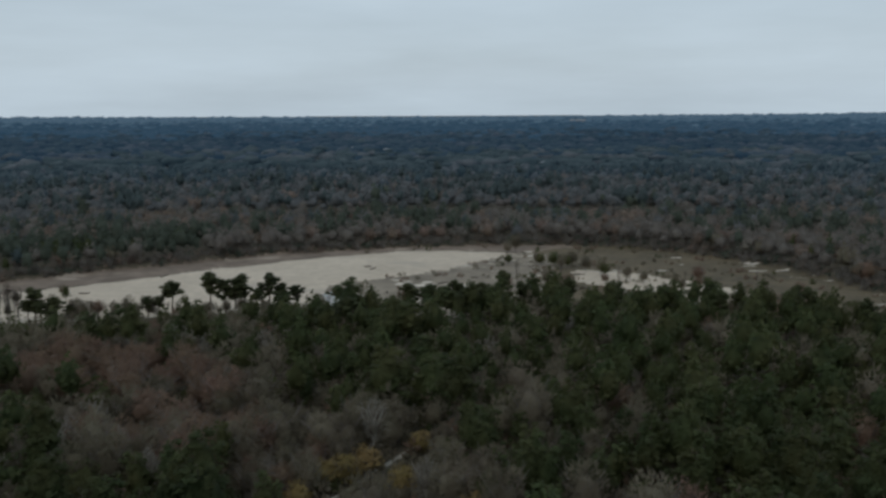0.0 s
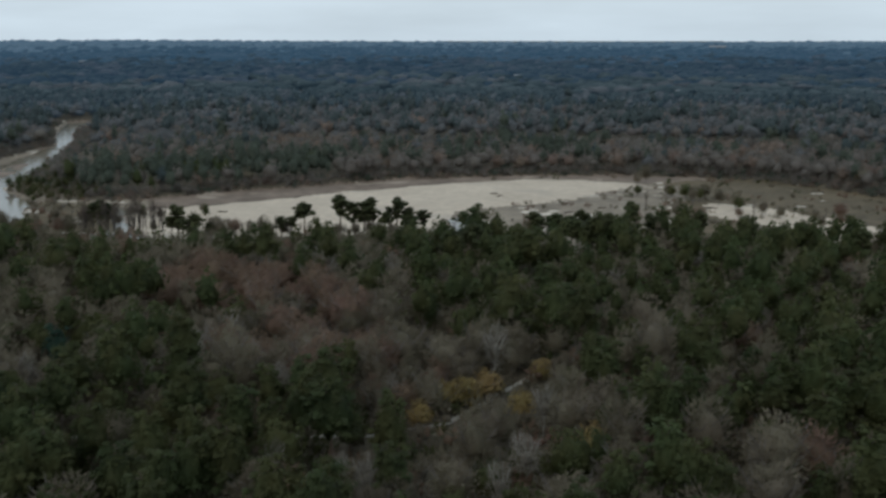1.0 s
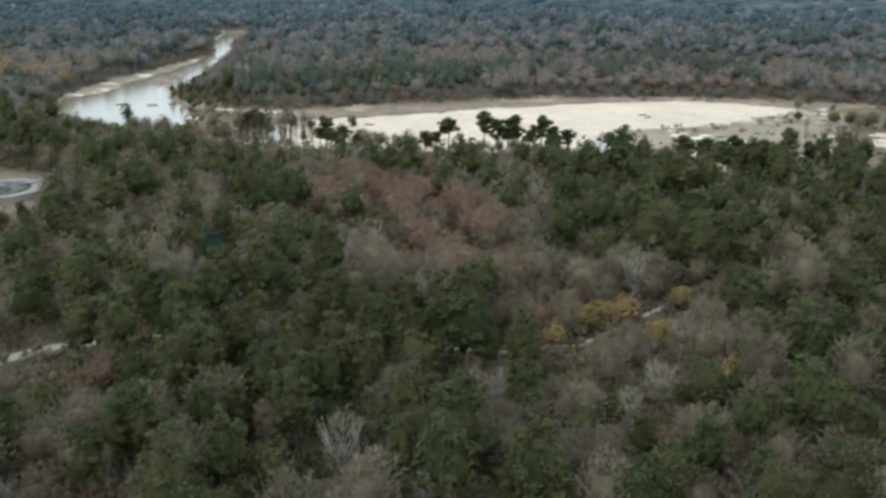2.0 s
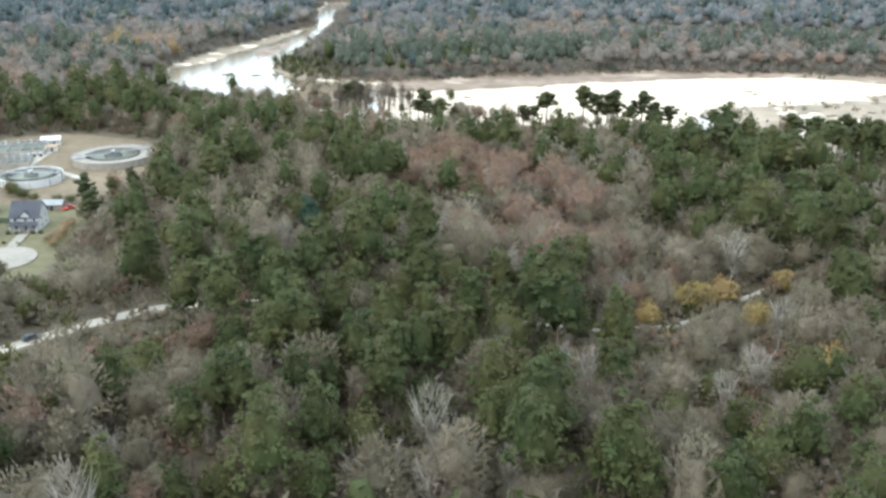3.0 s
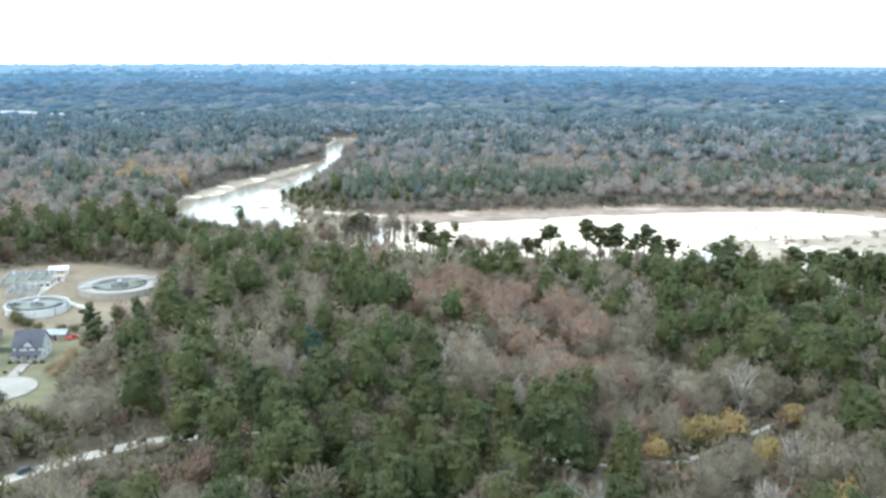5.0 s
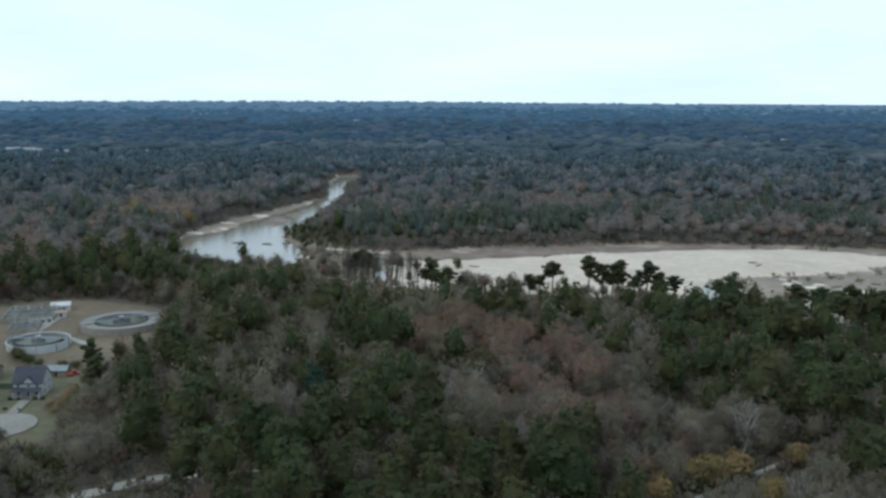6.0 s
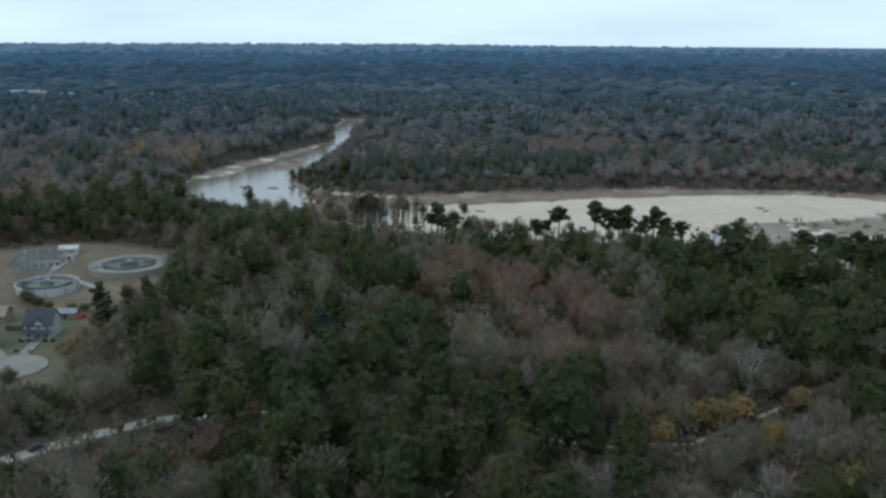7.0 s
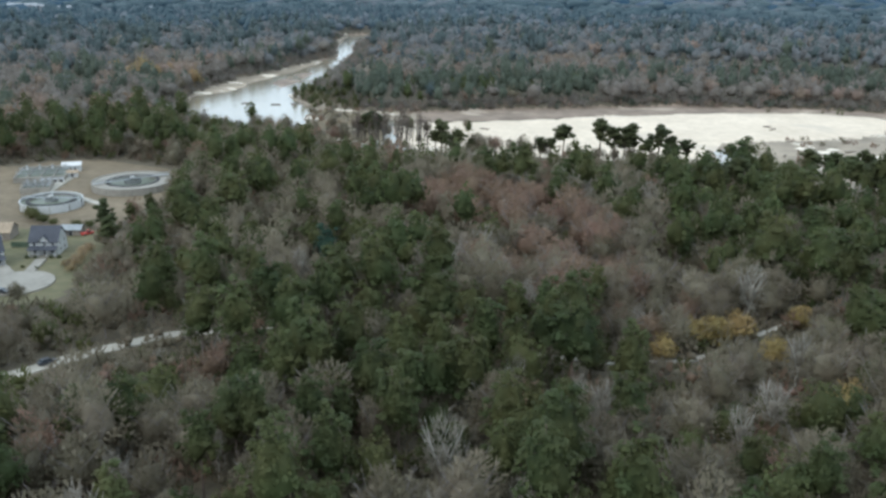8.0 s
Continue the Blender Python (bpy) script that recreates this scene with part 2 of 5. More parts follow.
def ring(r0, r1, z0, z1, n=64, bm=None, a0=0.0, a1=2 * math.pi):
    """A closed or partial ring wall with thickness."""
    bm = bm or bmesh.new()
    whole = abs(a1 - a0 - 2 * math.pi) < 1e-6
    rows = []
    for i in range(n if whole else n + 1):
        a = a0 + (a1 - a0) * i / n
        c, s = math.cos(a), math.sin(a)
        rows.append([bm.verts.new((r * c, r * s, z)) for r, z in ((r0, z0), (r1, z0), (r1, z1), (r0, z1))])
    for i in range(n):
        p, q = rows[i], rows[(i + 1) % len(rows)]
        for k in range(4):
            bm.faces.new((p[k], q[k], q[(k + 1) % 4], p[(k + 1) % 4]))
    return bm


def disc(r, z, n=64, bm=None):
    bm = bm or bmesh.new()
    bm.faces.new([bm.verts.new((r * math.cos(2 * math.pi * i / n), r * math.sin(2 * math.pi * i / n), z)) for i in range(n)])
    return bm


def rod(p0, p1, r, n=8, bm=None):
    bm = bm or bmesh.new()
    p0, p1 = Vector(p0), Vector(p1)
    d = p1 - p0
    m = Matrix.Translation((p0 + p1) / 2) @ d.to_track_quat("Z", "Y").to_matrix().to_4x4()
    bmesh.ops.create_cone(bm, cap_ends=True, segments=n, radius1=r, radius2=r, depth=d.length, matrix=m)
    return bm


def prism(profile, y0, y1, bm=None):
    """A profile in x and z drawn out along y."""
    bm = bm or bmesh.new()
    a = [bm.verts.new((x, y0, z)) for x, z in profile]
    b = [bm.verts.new((x, y1, z)) for x, z in profile]
    bm.faces.new(a[::-1])
    bm.faces.new(b)
    for i in range(len(a)):
        j = (i + 1) % len(a)
        bm.faces.new((a[i], a[j], b[j], b[i]))
    bmesh.ops.recalc_face_normals(bm, faces=bm.faces)
    return bm


def thing(name, m, label, category, group=""):
    ob = new(name)
    ob.empty_display_size = 0.5
    ob.matrix_basis = m
    return tagged(ob, label, category, group)


# ---- plan: shapes on the ground ----
def dist(px, py, poly, closed=True):
    """Distance to a polyline; inside a closed one it is negative."""
    d = np.full(px.shape, 1e9)
    inside = np.zeros(px.shape, bool)
    n = len(poly)
    for i in range(n if closed else n - 1):
        (ax, ay), (bx, by) = poly[i], poly[(i + 1) % n]
        vx, vy = bx - ax, by - ay
        t = np.clip(((px - ax) * vx + (py - ay) * vy) / (vx * vx + vy * vy), 0, 1)
        d = np.minimum(d, np.hypot(px - ax - t * vx, py - ay - t * vy))
        if closed and ay != by:
            cross = (ay > py) != (by > py)
            inside ^= cross & (px < (bx - ax) * (py - ay) / (by - ay) + ax)
    return np.where(inside, -d, d) if closed else d


def wobble(x, y, size, seed=0.0):
    """Smooth uneven values in about -1 to 1 over the plan."""
    a, b = x / size + seed, y / size - seed * 1.7
    return (np.sin(a * 1.9 + 1.3 * np.sin(b * 1.1 + seed)) + np.sin(b * 2.3 + 1.1 * np.sin(a * 1.7 - seed)) + 0.6 * np.sin(a * 4.1 + b * 3.3) + 0.5 * np.sin(b * 5.7 - a * 2.9)) / 3.1


VALLEY = [(-602, 1018), (-563, 930), (-525, 864), (-490, 806), (-484, 742), (-478, 693), (-470, 614), (-455, 548), (-428, 492), (-385, 450), (-298, 432), (-251, 422),
          (-199, 428), (-158, 438), (-109, 450), (-67, 460), (-30, 436), (-4, 420), (16, 430), (78, 450), (152, 448), (212, 415), (250, 340), (262, 200), (420, 200), (330, 400), (246, 488), (231, 547),
          (199, 610), (152, 661), (92, 684), (41, 686), (-36, 678), (-117, 649), (-186, 603), (-245, 563), (-294, 531), (-335, 560), (-385, 606),
          (-424, 706), (-472, 826), (-512, 890), (-522, 926), (-540, 990), (-585, 1046)]
BAR = [(-250, 506), (-202, 540), (-145, 587), (-94, 625), (-35, 652), (6, 660), (45, 646), (25, 617), (-9, 577), (-45, 550), (-70, 530), (-72, 505),
       (-66, 440), (-140, 425), (-205, 428), (-225, 455), (-255, 490)]
DAMP = [(60, 652), (29, 617), (-5, 577), (-42, 550), (-68, 528), (-55, 505), (-55, 430), (50, 430), (62, 560), (72, 640)]
FAR_MUD = [(-330, 530), (-254, 512), (-206, 546), (-149, 593), (-97, 631), (-37, 658), (6, 666), (50, 654), (92, 672), (92, 720), (-60, 720), (-300, 640), (-350, 560)]
FLATS = [(55, 676), (68, 640), (60, 560), (50, 420), (200, 380), (240, 200), (440, 180), (360, 420), (260, 500), (240, 570), (210, 630), (160, 690), (60, 700)]
LEFT_BAR = [(-640, 1100), (-566, 940), (-498, 802), (-474, 742), (-465, 693), (-454, 614), (-440, 562), (-452, 530), (-480, 560), (-500, 700), (-520, 800), (-600, 960), (-670, 1090)]
SHOAL = [(-330, 556), (-350, 590), (-392, 606), (-384, 575), (-368, 552), (-340, 532), (-318, 522), (-290, 520), (-262, 512), (-262, 530), (-300, 545)]
SCRUB = [(-328, 505), (-325, 524), (-295, 517), (-276, 500), (-248, 456), (-254, 437), (-281, 442), (-306, 469)]
SPIT = [(-377, 557), (-392, 606), (-388, 630), (-342, 587), (-296, 545), (-301, 530), (-326, 529), (-350, 526)]
STRAND = [(86, 574), (118, 561), (146, 534), (174, 491), (172, 469), (133, 485), (107, 519), (78, 536)]
SHALLOW = [(-455, 690), (-440, 700), (-420, 650), (-405, 590), (-415, 580), (-440, 620)]
PLANT = [(-372, 292), (-350, 330), (-318, 335), (-282, 330), (-262, 300), (-256, 270), (-252, 250), (-262, 240), (-290, 228), (-330, 236), (-380, 262)]
YARD = [(-300, 225), (-270, 238), (-250, 244), (-236, 232), (-226, 214), (-216, 196), (-210, 182), (-225, 168), (-262, 176), (-300, 200)]
ROAD = [(-214, 60), (-192, 110), (-182, 136), (-177.5, 148), (-172, 161), (-164.5, 175), (-152, 187)]
TRACK = [(-151, 188), (-128, 199), (-100, 206), (-62, 209), (-48, 211), (-40, 216), (-31, 221), (-27, 227), (-19, 243), (-9, 260), (4, 276), (30, 292)]
BANK = [(-300, 440), (-251, 424), (-199, 428), (-158, 438), (-109, 450), (-67, 462), (0, 465)]


def rise(r):
    """The land climbs very gently towards the horizon."""
    return np.where(r > 1500, (r - 1500) * 0.0182, 0.0) + np.clip((r - 1200) / 600, 0, 1) ** 2 * 0.8


def step(d, w):
    return np.clip(0.5 - d / (2 * w), 0, 1)


def land(x, y):
    """Height of the ground, and which surface lies there."""
    r = np.hypot(x, y)
    n1, n2 = wobble(x, y, 22), wobble(x, y, 9, 2.0)
    edge = 4 * n1 + 2 * n2
    v = dist(x, y, VALLEY) + edge * 0.7
    z = rise(r) + 0.5 * wobble(x, y, 60, 1.0) - step(v, 5) * 4.3
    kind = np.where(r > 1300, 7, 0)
    inside = v < 0
    for poly, top, k in ((FLATS, 1.1, 4), (FAR_MUD, 0.9, 3), (DAMP, 0.8, 2), (LEFT_BAR, 0.9, 2), (SHOAL, 0.65, 2), (SCRUB, 0.7, 4), (STRAND, 1.2, 1), (SHALLOW, 0.30, 3), (BAR, 1.5, 1)):
        d = dist(x, y, poly) + edge
        lift = step(d - 2, 5) * top
        z = np.where(inside, np.maximum(z, -4.3 + 0.75 + lift * (1 + 0.25 * n1)), z)
        kind = np.where(inside & (d < 3), k, kind)
    kind = np.where(inside & (kind == 0), 3, kind)
    kind = np.where((kind == 0) & (dist(x, y, YARD) < 0), 5, kind)
    kind = np.where((kind == 0) & (dist(x, y, PLANT) + 2 * n2 < 0), 6, kind)
    return z, kind


def lines(bands):
    """Grid lines, close where the bands say, wider and wider beyond them."""
    inner = [np.arange(lo, hi, s) for lo, hi, s in bands] + [np.array([bands[-1][1]])]
    low, high = [], []
    for edge, sign, out in ((bands[0][0], -1, low), (bands[-1][1], 1, high)):
        s, p = bands[0][2], edge
        while abs(p) < 4900:
            s = min(s * 1.3, 170)
            p = max(-4900, min(4900, p + sign * s))
            out.append(p)
    return np.concatenate([np.array(low[::-1]), *inner, np.array(high)])


gx = lines([(-680, -390, 4.5), (-390, -200, 3.2), (-200, 300, 4.0)])
gy = lines([(120, 160, 5.0), (160, 340, 3.2), (340, 420, 5.0), (420, 700, 3.0), (700, 1100, 6.0)])
GX, GY = np.meshgrid(gx, gy)
GZ, _ = land(GX, GY)
nx, ny = len(gx), len(gy)
i, j = np.meshgrid(np.arange(nx - 1), np.arange(ny - 1))
first = (j * nx + i).ravel()
quads = np.stack([first, first + 1, first + nx + 1, first + nx], 1)
cx, cy = (GX[:-1, :-1] + GX[1:, 1:]).ravel() / 2, (GY[:-1, :-1] + GY[1:, 1:]).ravel() / 2
keep = np.hypot(cx, cy) < 4900
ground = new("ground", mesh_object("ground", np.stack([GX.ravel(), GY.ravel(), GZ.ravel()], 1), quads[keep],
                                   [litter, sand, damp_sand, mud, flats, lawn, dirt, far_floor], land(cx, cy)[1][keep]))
ground.data.polygons.foreach_set("use_smooth", np.ones(int(keep.sum()), bool))
tagged(ground, "leaf-littered forest floor with pale sandy river bed", "ground", kind="structure")

WATER_Z = -3.25
bm = bmesh.new()
bm.faces.new([bm.verts.new((x, y, WATER_Z)) for x, y in VALLEY])
bmesh.ops.triangulate(bm, faces=bm.faces)
water = part("water", bm, river)
tagged(water, "shallow still river water mirroring the pale sky", "water", kind="structure")


def ribbon(name, line, width, material, thick=0.12, lift=0.1):
    """A road with thickness and slightly uneven edges along a line of points."""
    pts = []
    for k in range(len(line) - 1):
        for s in range(6):
            f = s / 6
            pts.append((line[k][0] * (1 - f) + line[k + 1][0] * f, line[k][1] * (1 - f) + line[k + 1][1] * f))
    pts.append(line[-1])
    bm = bmesh.new()
    prev = None
    for k, (x, y) in enumerate(pts):
        a, b = pts[max(0, k - 1)], pts[min(len(pts) - 1, k + 1)]
        d = Vector((b[0] - a[0], b[1] - a[1])).normalized()
        w = width / 2 * (1 + 0.12 * float(wobble(np.array(x), np.array(y), 5, 3.0)))
        z = float(land(np.array([x]), np.array([y]))[0][0]) + lift
        row = [bm.verts.new((x - d.y * o, y + d.x * o, z + h)) for o, h in ((w, -thick * 3), (w, 0), (0, 0.05), (-w, 0), (-w, -thick * 3))]
        if prev:
            for q in range(4):
                bm.faces.new((prev[q], prev[q + 1], row[q + 1], row[q]))
        prev = row
    bmesh.ops.recalc_face_normals(bm, faces=bm.faces)
    return part(name, bm, material)


road = tagged(ribbon("road", ROAD, 4.6, gravel, lift=0.35), "pale gravel road running into bare woods", "road", kind="structure")
track = tagged(ribbon("track", TRACK, 1.5, gravel, lift=0.3), "narrow sandy track through bare trees", "track", kind="structure")


# ---- trees ----
rng = np.random.default_rng(7)


def unit(n):
    v = rng.normal(size=(n, 3))
    return v / np.linalg.norm(v, axis=1)[:, None]


OCTA = np.array([(1, 0, 0), (-1, 0, 0), (0, 1, 0), (0, -1, 0), (0, 0, 1), (0, 0, -1)], float)
OCTA_FACES = np.array([(0, 2, 4), (2, 1, 4), (1, 3, 4), (3, 0, 4), (2, 0, 5), (1, 2, 5), (3, 1, 5), (0, 3, 5)])


def ball(level):
    """Corners and faces of a unit icosphere."""
    bm = bmesh.new()
    bmesh.ops.create_icosphere(bm, subdivisions=level, radius=1.0)
    bm.verts.ensure_lookup_table()
    out = np.array([v.co[:] for v in bm.verts]), np.array([[v.index for v in f.verts] for f in bm.faces])
    bm.free()
    return out


BALLS = {0: (OCTA, OCTA_FACES), 1: ball(1), 2: ball(2), 3: ball(3)}


def masses(centres, radius, flat=0.8, fill=0.8, level=1, rough=0.13):
    """The dense inner part of each puff: an uneven rounded lump."""
    n = len(centres)
    ov, of = BALLS[level]
    spin = np.linalg.qr(rng.normal(size=(n, 3, 3)))[0]
    v = np.einsum("nij,kj->nki", spin, ov)
    # broad bulges, then small unevenness
    bulge = 1 + 0.13 * np.sin(v @ np.array([2.3, 1.1, -1.7]) * 1.9 + rng.uniform(0, 6, (n, 1)))
    v = v * bulge[..., None] * rng.uniform(1 - rough, 1 + rough, (n, len(ov), 1))
    v = np.asarray(centres)[:, None] + v * (np.broadcast_to(radius, (n,)) * fill)[:, None, None] * np.array([1, 1, flat])
    return v.reshape(-1, 3), (of[None] + len(ov) * np.arange(n)[:, None, None]).reshape(-1, 3)


def tufts(centres, radius, count, size, flat=0.8, up=0.4, fill=0.8, heart=None, long=1.0, level=1):
    """Puffs of small leaf triangles that lie along a rounded mass and ruffle its outline. long: drawn out along the way they grow."""
    centres = np.asarray(centres, float)
    radius = np.broadcast_to(np.asarray(radius, float), (len(centres),))
    heart = centres.mean(0) if heart is None else np.asarray(heart, float)
    c, r = np.repeat(centres, count, 0), np.repeat(radius, count)
    away = c - heart
    away /= np.linalg.norm(away, axis=1)[:, None] + 1e-6
    out = unit(len(c)) + away * 0.7 + np.array([0, 0, 0.3])
    out /= np.linalg.norm(out, axis=1)[:, None]
    p = c + out * (r * rng.uniform(0.80, 1.10, len(c)))[:, None] * np.array([1, 1, flat])
    nrm = out + unit(len(c)) * 0.35 + away * 0.3 + np.array([0, 0, up])
    nrm /= np.linalg.norm(nrm, axis=1)[:, None]
    a = np.cross(nrm, unit(len(c)))
    if long > 1.0:
        a = out * 0.7 + unit(len(c)) * 0.5 + np.array([0, 0, 0.75])
        nrm = np.cross(a, unit(len(c)))
    a /= np.linalg.norm(a, axis=1)[:, None] + 1e-9
    b = np.cross(nrm, a)
    b /= np.linalg.norm(b, axis=1)[:, None] + 1e-9
    s = (size * rng.uniform(0.6, 1.3, len(c)))[:, None]
    v = np.stack([p + a * s * long, p - a * s * 0.55 + b * s * 0.8 / long, p - a * s * 0.55 - b * s * 0.8 / long], 1).reshape(-1, 3)
    leaves = (v, np.arange(len(v)).reshape(-1, 3))
    return join([masses(centres, radius, flat, fill, level), leaves]) if fill else leaves


def tube(p0, p1, r0, r1, n=4):
    p0, p1 = np.asarray(p0, float), np.asarray(p1, float)
    d = (p1 - p0) / (np.linalg.norm(p1 - p0) + 1e-9)
    a = np.cross(d, [0.3, 0.9, 0.1] if abs(d[2]) > 0.5 else [0, 0, 1.0])
    a /= np.linalg.norm(a)
    b = np.cross(d, a)
    ang = np.arange(n) * 2 * np.pi / n
    o = np.cos(ang)[:, None] * a + np.sin(ang)[:, None] * b
    v = np.concatenate([p0 + o * r0, p1 + o * r1])
    k = np.arange(n)
    k2 = (k + 1) % n
    return v, np.concatenate([np.stack([k, k2, k2 + n], 1), np.stack([k, k2 + n, k + n], 1)])


def join(pieces):
    vs, fs, n = [], [], 0
    for v, f in pieces:
        vs.append(v)
        fs.append(f + n)
        n += len(v)
    return np.concatenate(vs), np.concatenate(fs)


def bent_trunk(h, r, lean, n=5, top=0.25):
    pts = [np.array([0, 0, -0.5])]
    for k in range(1, 5):
        f = k / 4
        pts.append(np.array([lean[0] * f * f + rng.normal() * 0.12, lean[1] * f * f + rng.normal() * 0.12, h * f]))
    rad = [r * (1 - (1 - top) * k / 4) for k in range(5)]
    return [tube(pts[k], pts[k + 1], rad[k], rad[k + 1], n) for k in range(4)], pts


def shell(h0, h1, wide, leaves, size, level, lumps=46, depth=0.42, taper=0.0, long=1.0, core=0.74, lean=(0, 0), loose=0.26):
    """A crown of many bulges and hollows: a dense heart, and leaves or twigs in loose layers over it. long: twigs; loose: how deep the layers are."""
    mid = h0 + (h1 - h0) * 0.42
    dirs = unit(lumps) + np.array([0, 0, 0.35])
    dirs /= np.linalg.norm(dirs, axis=1)[:, None]
    grow = rng.uniform(0.20, 0.48, lumps)
    high = rng.uniform(0.3, 1.0, lumps)
    warp, phase = rng.normal(size=(3, 3)) * 1.5, rng.uniform(0, 6.28, 3)

    def reach(d):
        ang = np.arccos(np.clip(d @ dirs.T, -1, 1)) / grow
        bump = (np.sqrt(np.clip(1 - ang ** 2, 0, 1)) * high).max(1)
        broad = 1 + 0.10 * np.sin(d @ warp + phase).sum(1)
        flat = wide * (1 - taper * np.clip(d[:, 2], 0, 1) ** 1.3)
        axes = np.stack([flat, flat, np.where(d[:, 2] > 0, h1 - mid, mid - h0)], 1)
        return axes, ((1 - depth + depth * bump) * broad)[:, None]

    hub = np.array([lean[0], lean[1], mid])
    bv, bf = BALLS[level]
    bv = bv @ np.linalg.qr(rng.normal(size=(3, 3)))[0]
    axes, r = reach(bv)
    heart = (hub + bv * axes * r * core * rng.uniform(0.88, 1.12, (len(bv), 1)), bf)
    d = unit(leaves) + np.array([0, 0, 0.25])
    d /= np.linalg.norm(d, axis=1)[:, None]
    axes, r = reach(d)
    p = hub + d * axes * r * (1.08 - loose * rng.uniform(0, 1, (leaves, 1)) ** 1.5)
    nrm = d / axes
    nrm /= np.linalg.norm(nrm, axis=1)[:, None]
    along = np.cross(nrm + unit(leaves) * 0.7, unit(leaves))
    if long > 1.0:
        along = nrm * 0.75 + unit(leaves) * 0.7 + np.array([0, 0, 0.45])
        nrm = np.cross(along, unit(leaves))
    else:
        nrm = nrm + unit(leaves) * 0.75 + np.array([0, 0, 0.25])
    along /= np.linalg.norm(along, axis=1)[:, None] + 1e-9
    side = np.cross(nrm, along)
    side /= np.linalg.norm(side, axis=1)[:, None] + 1e-9
    s = (size * rng.uniform(0.55, 1.35, leaves))[:, None]
    v = np.stack([p + along * s * long, p - along * s * 0.55 + side * s * 0.8 / long, p - along * s * 0.55 - side * s * 0.8 / long], 1).reshape(-1, 3)
    return join([heart, (v, np.arange(3 * leaves).reshape(-1, 3))])


def pine(h=22, leaves=820, size=0.39, base=0.30, wide=5.2, level=2, boughs=16, girth=0.30, core=0.74):
    """A loblolly pine in the wood: a tall uneven crown with boughs standing out of it in layers."""
    lean = rng.normal(size=2) * 0.6
    wood, pts = bent_trunk(h * 0.95, girth, lean)
    crown = [shell(h * base, h, wide, leaves, size, level, 46, 0.45, 0.42, core=core, lean=lean * 0.5)]
    cents, rad = [], []
    for k in range(boughs):
        g = (k + rng.uniform(0, 0.8)) / boughs
        a, f = k * 2.4 + rng.normal() * 0.5, base + 0.06 + (0.86 - base) * g
        ln = wide * (1.0 - 0.5 * g) * rng.uniform(0.55, 1.05)
        root = np.array([lean[0] * f, lean[1] * f, h * f])
        tip = root + np.array([math.cos(a) * ln, math.sin(a) * ln, rng.uniform(0.0, 0.35) * ln])
        wood.append(tube(root, tip, 0.09, 0.03, 3))
        cents.append(tip)
        rad.append(rng.uniform(0.9, 1.7) * wide / 5)
    if boughs:
        crown.append(tufts(cents, np.array(rad), 28, size, 0.75, 0.5, 0.6, (0, 0, h * base)))
    return join(wood), join(crown)


def open_pine(h=22, leaves=32, limbs=18, size=0.38, base=0.5, reach=4.9, puff=0.98, girth=0.46):
    """A riverside pine: a bare trunk and separate clouds of needles at the ends of its boughs."""
    wood, pts = bent_trunk(h * 0.97, girth, rng.normal(size=2) * 0.7)
    cents, rad = [], []
    for k in range(limbs):
        g = (k + rng.uniform(0, 0.8)) / limbs
        f = base + (0.94 - base) * g
        a = k * 2.4 + rng.normal() * 0.5
        ln = reach * (0.25 + 0.75 * math.sin(math.pi * min(1, 0.3 + 0.62 * g))) * rng.uniform(0.45, 1.05)
        root = np.array([0, 0, h * f]) + np.append(pts[4][:2] * f * f, 0)
        tip = root + np.array([math.cos(a) * ln, math.sin(a) * ln, ln * rng.uniform(0.05, 0.4)])
        wood.append(tube(root, tip, 0.10, 0.04, 3))
        cents += [tip, root * 0.6 + tip * 0.4 + rng.normal(size=3) * 0.3]
        rad += [rng.uniform(1.2, 2.1) * puff, rng.uniform(1.3, 2.0) * puff]
    cents.append(np.append(pts[4][:2], h * 0.96))
    rad.append(1.5 * puff)
    return join(wood), tufts(cents, np.array(rad), leaves, size, 0.8, 0.5, 0.85, (0, 0, h * base))


def broadleaf(h=13, leaves=940, size=0.39, wide=5.8, base=0.08, level=2):
    wood, pts = bent_trunk(h * 0.6, 0.28, rng.normal(size=2) * 0.5)
    for k in range(7):
        a = k * 2.4
        wood.append(tube(pts[2], (math.cos(a) * wide * 0.6, math.sin(a) * wide * 0.6, h * 0.65), 0.10, 0.03, 3))
    return join(wood), shell(h * base, h, wide, leaves, size, level, 40, 0.42)


def bare(h=16, twigs=1250, wide=6.4, size=0.41, long=1.9, base=0.12, leaf=0, leaf_size=0.4, core=0.66, level=2, limbs=9, lumps=40):
    """A hardwood in winter: forking limbs and a haze of fine twigs, with or without old leaves."""
    wood, pts = bent_trunk(h * 0.5, 0.24, rng.normal(size=2) * 0.5, top=0.6)
    for k in range(limbs):
        a, f = k * 2.4 + rng.normal() * 0.3, rng.uniform(0.55, 0.95)
        hub = np.array([math.cos(a) * wide * 0.45, math.sin(a) * wide * 0.45, h * (0.35 + 0.35 * f)])
        wood.append(tube(pts[2 + k % 3], hub, 0.13, 0.08, 3))
        for q in (-0.5, 0.4):
            tip = np.array([math.cos(a + q) * wide * 0.85, math.sin(a + q) * wide * 0.85, h * (0.55 + 0.42 * f)])
            wood.append(tube(hub, tip, 0.08, 0.03, 3))
    crown = [shell(h * base, h, wide, twigs, size, level, lumps, 0.42, 0.1, long, core, loose=0.38)]
    if leaf:
        crown.append(shell(h * base, h, wide, leaf, leaf_size, 0, lumps, 0.42, 0.1, 1.0, 0.3))
    return join(wood), join(crown)


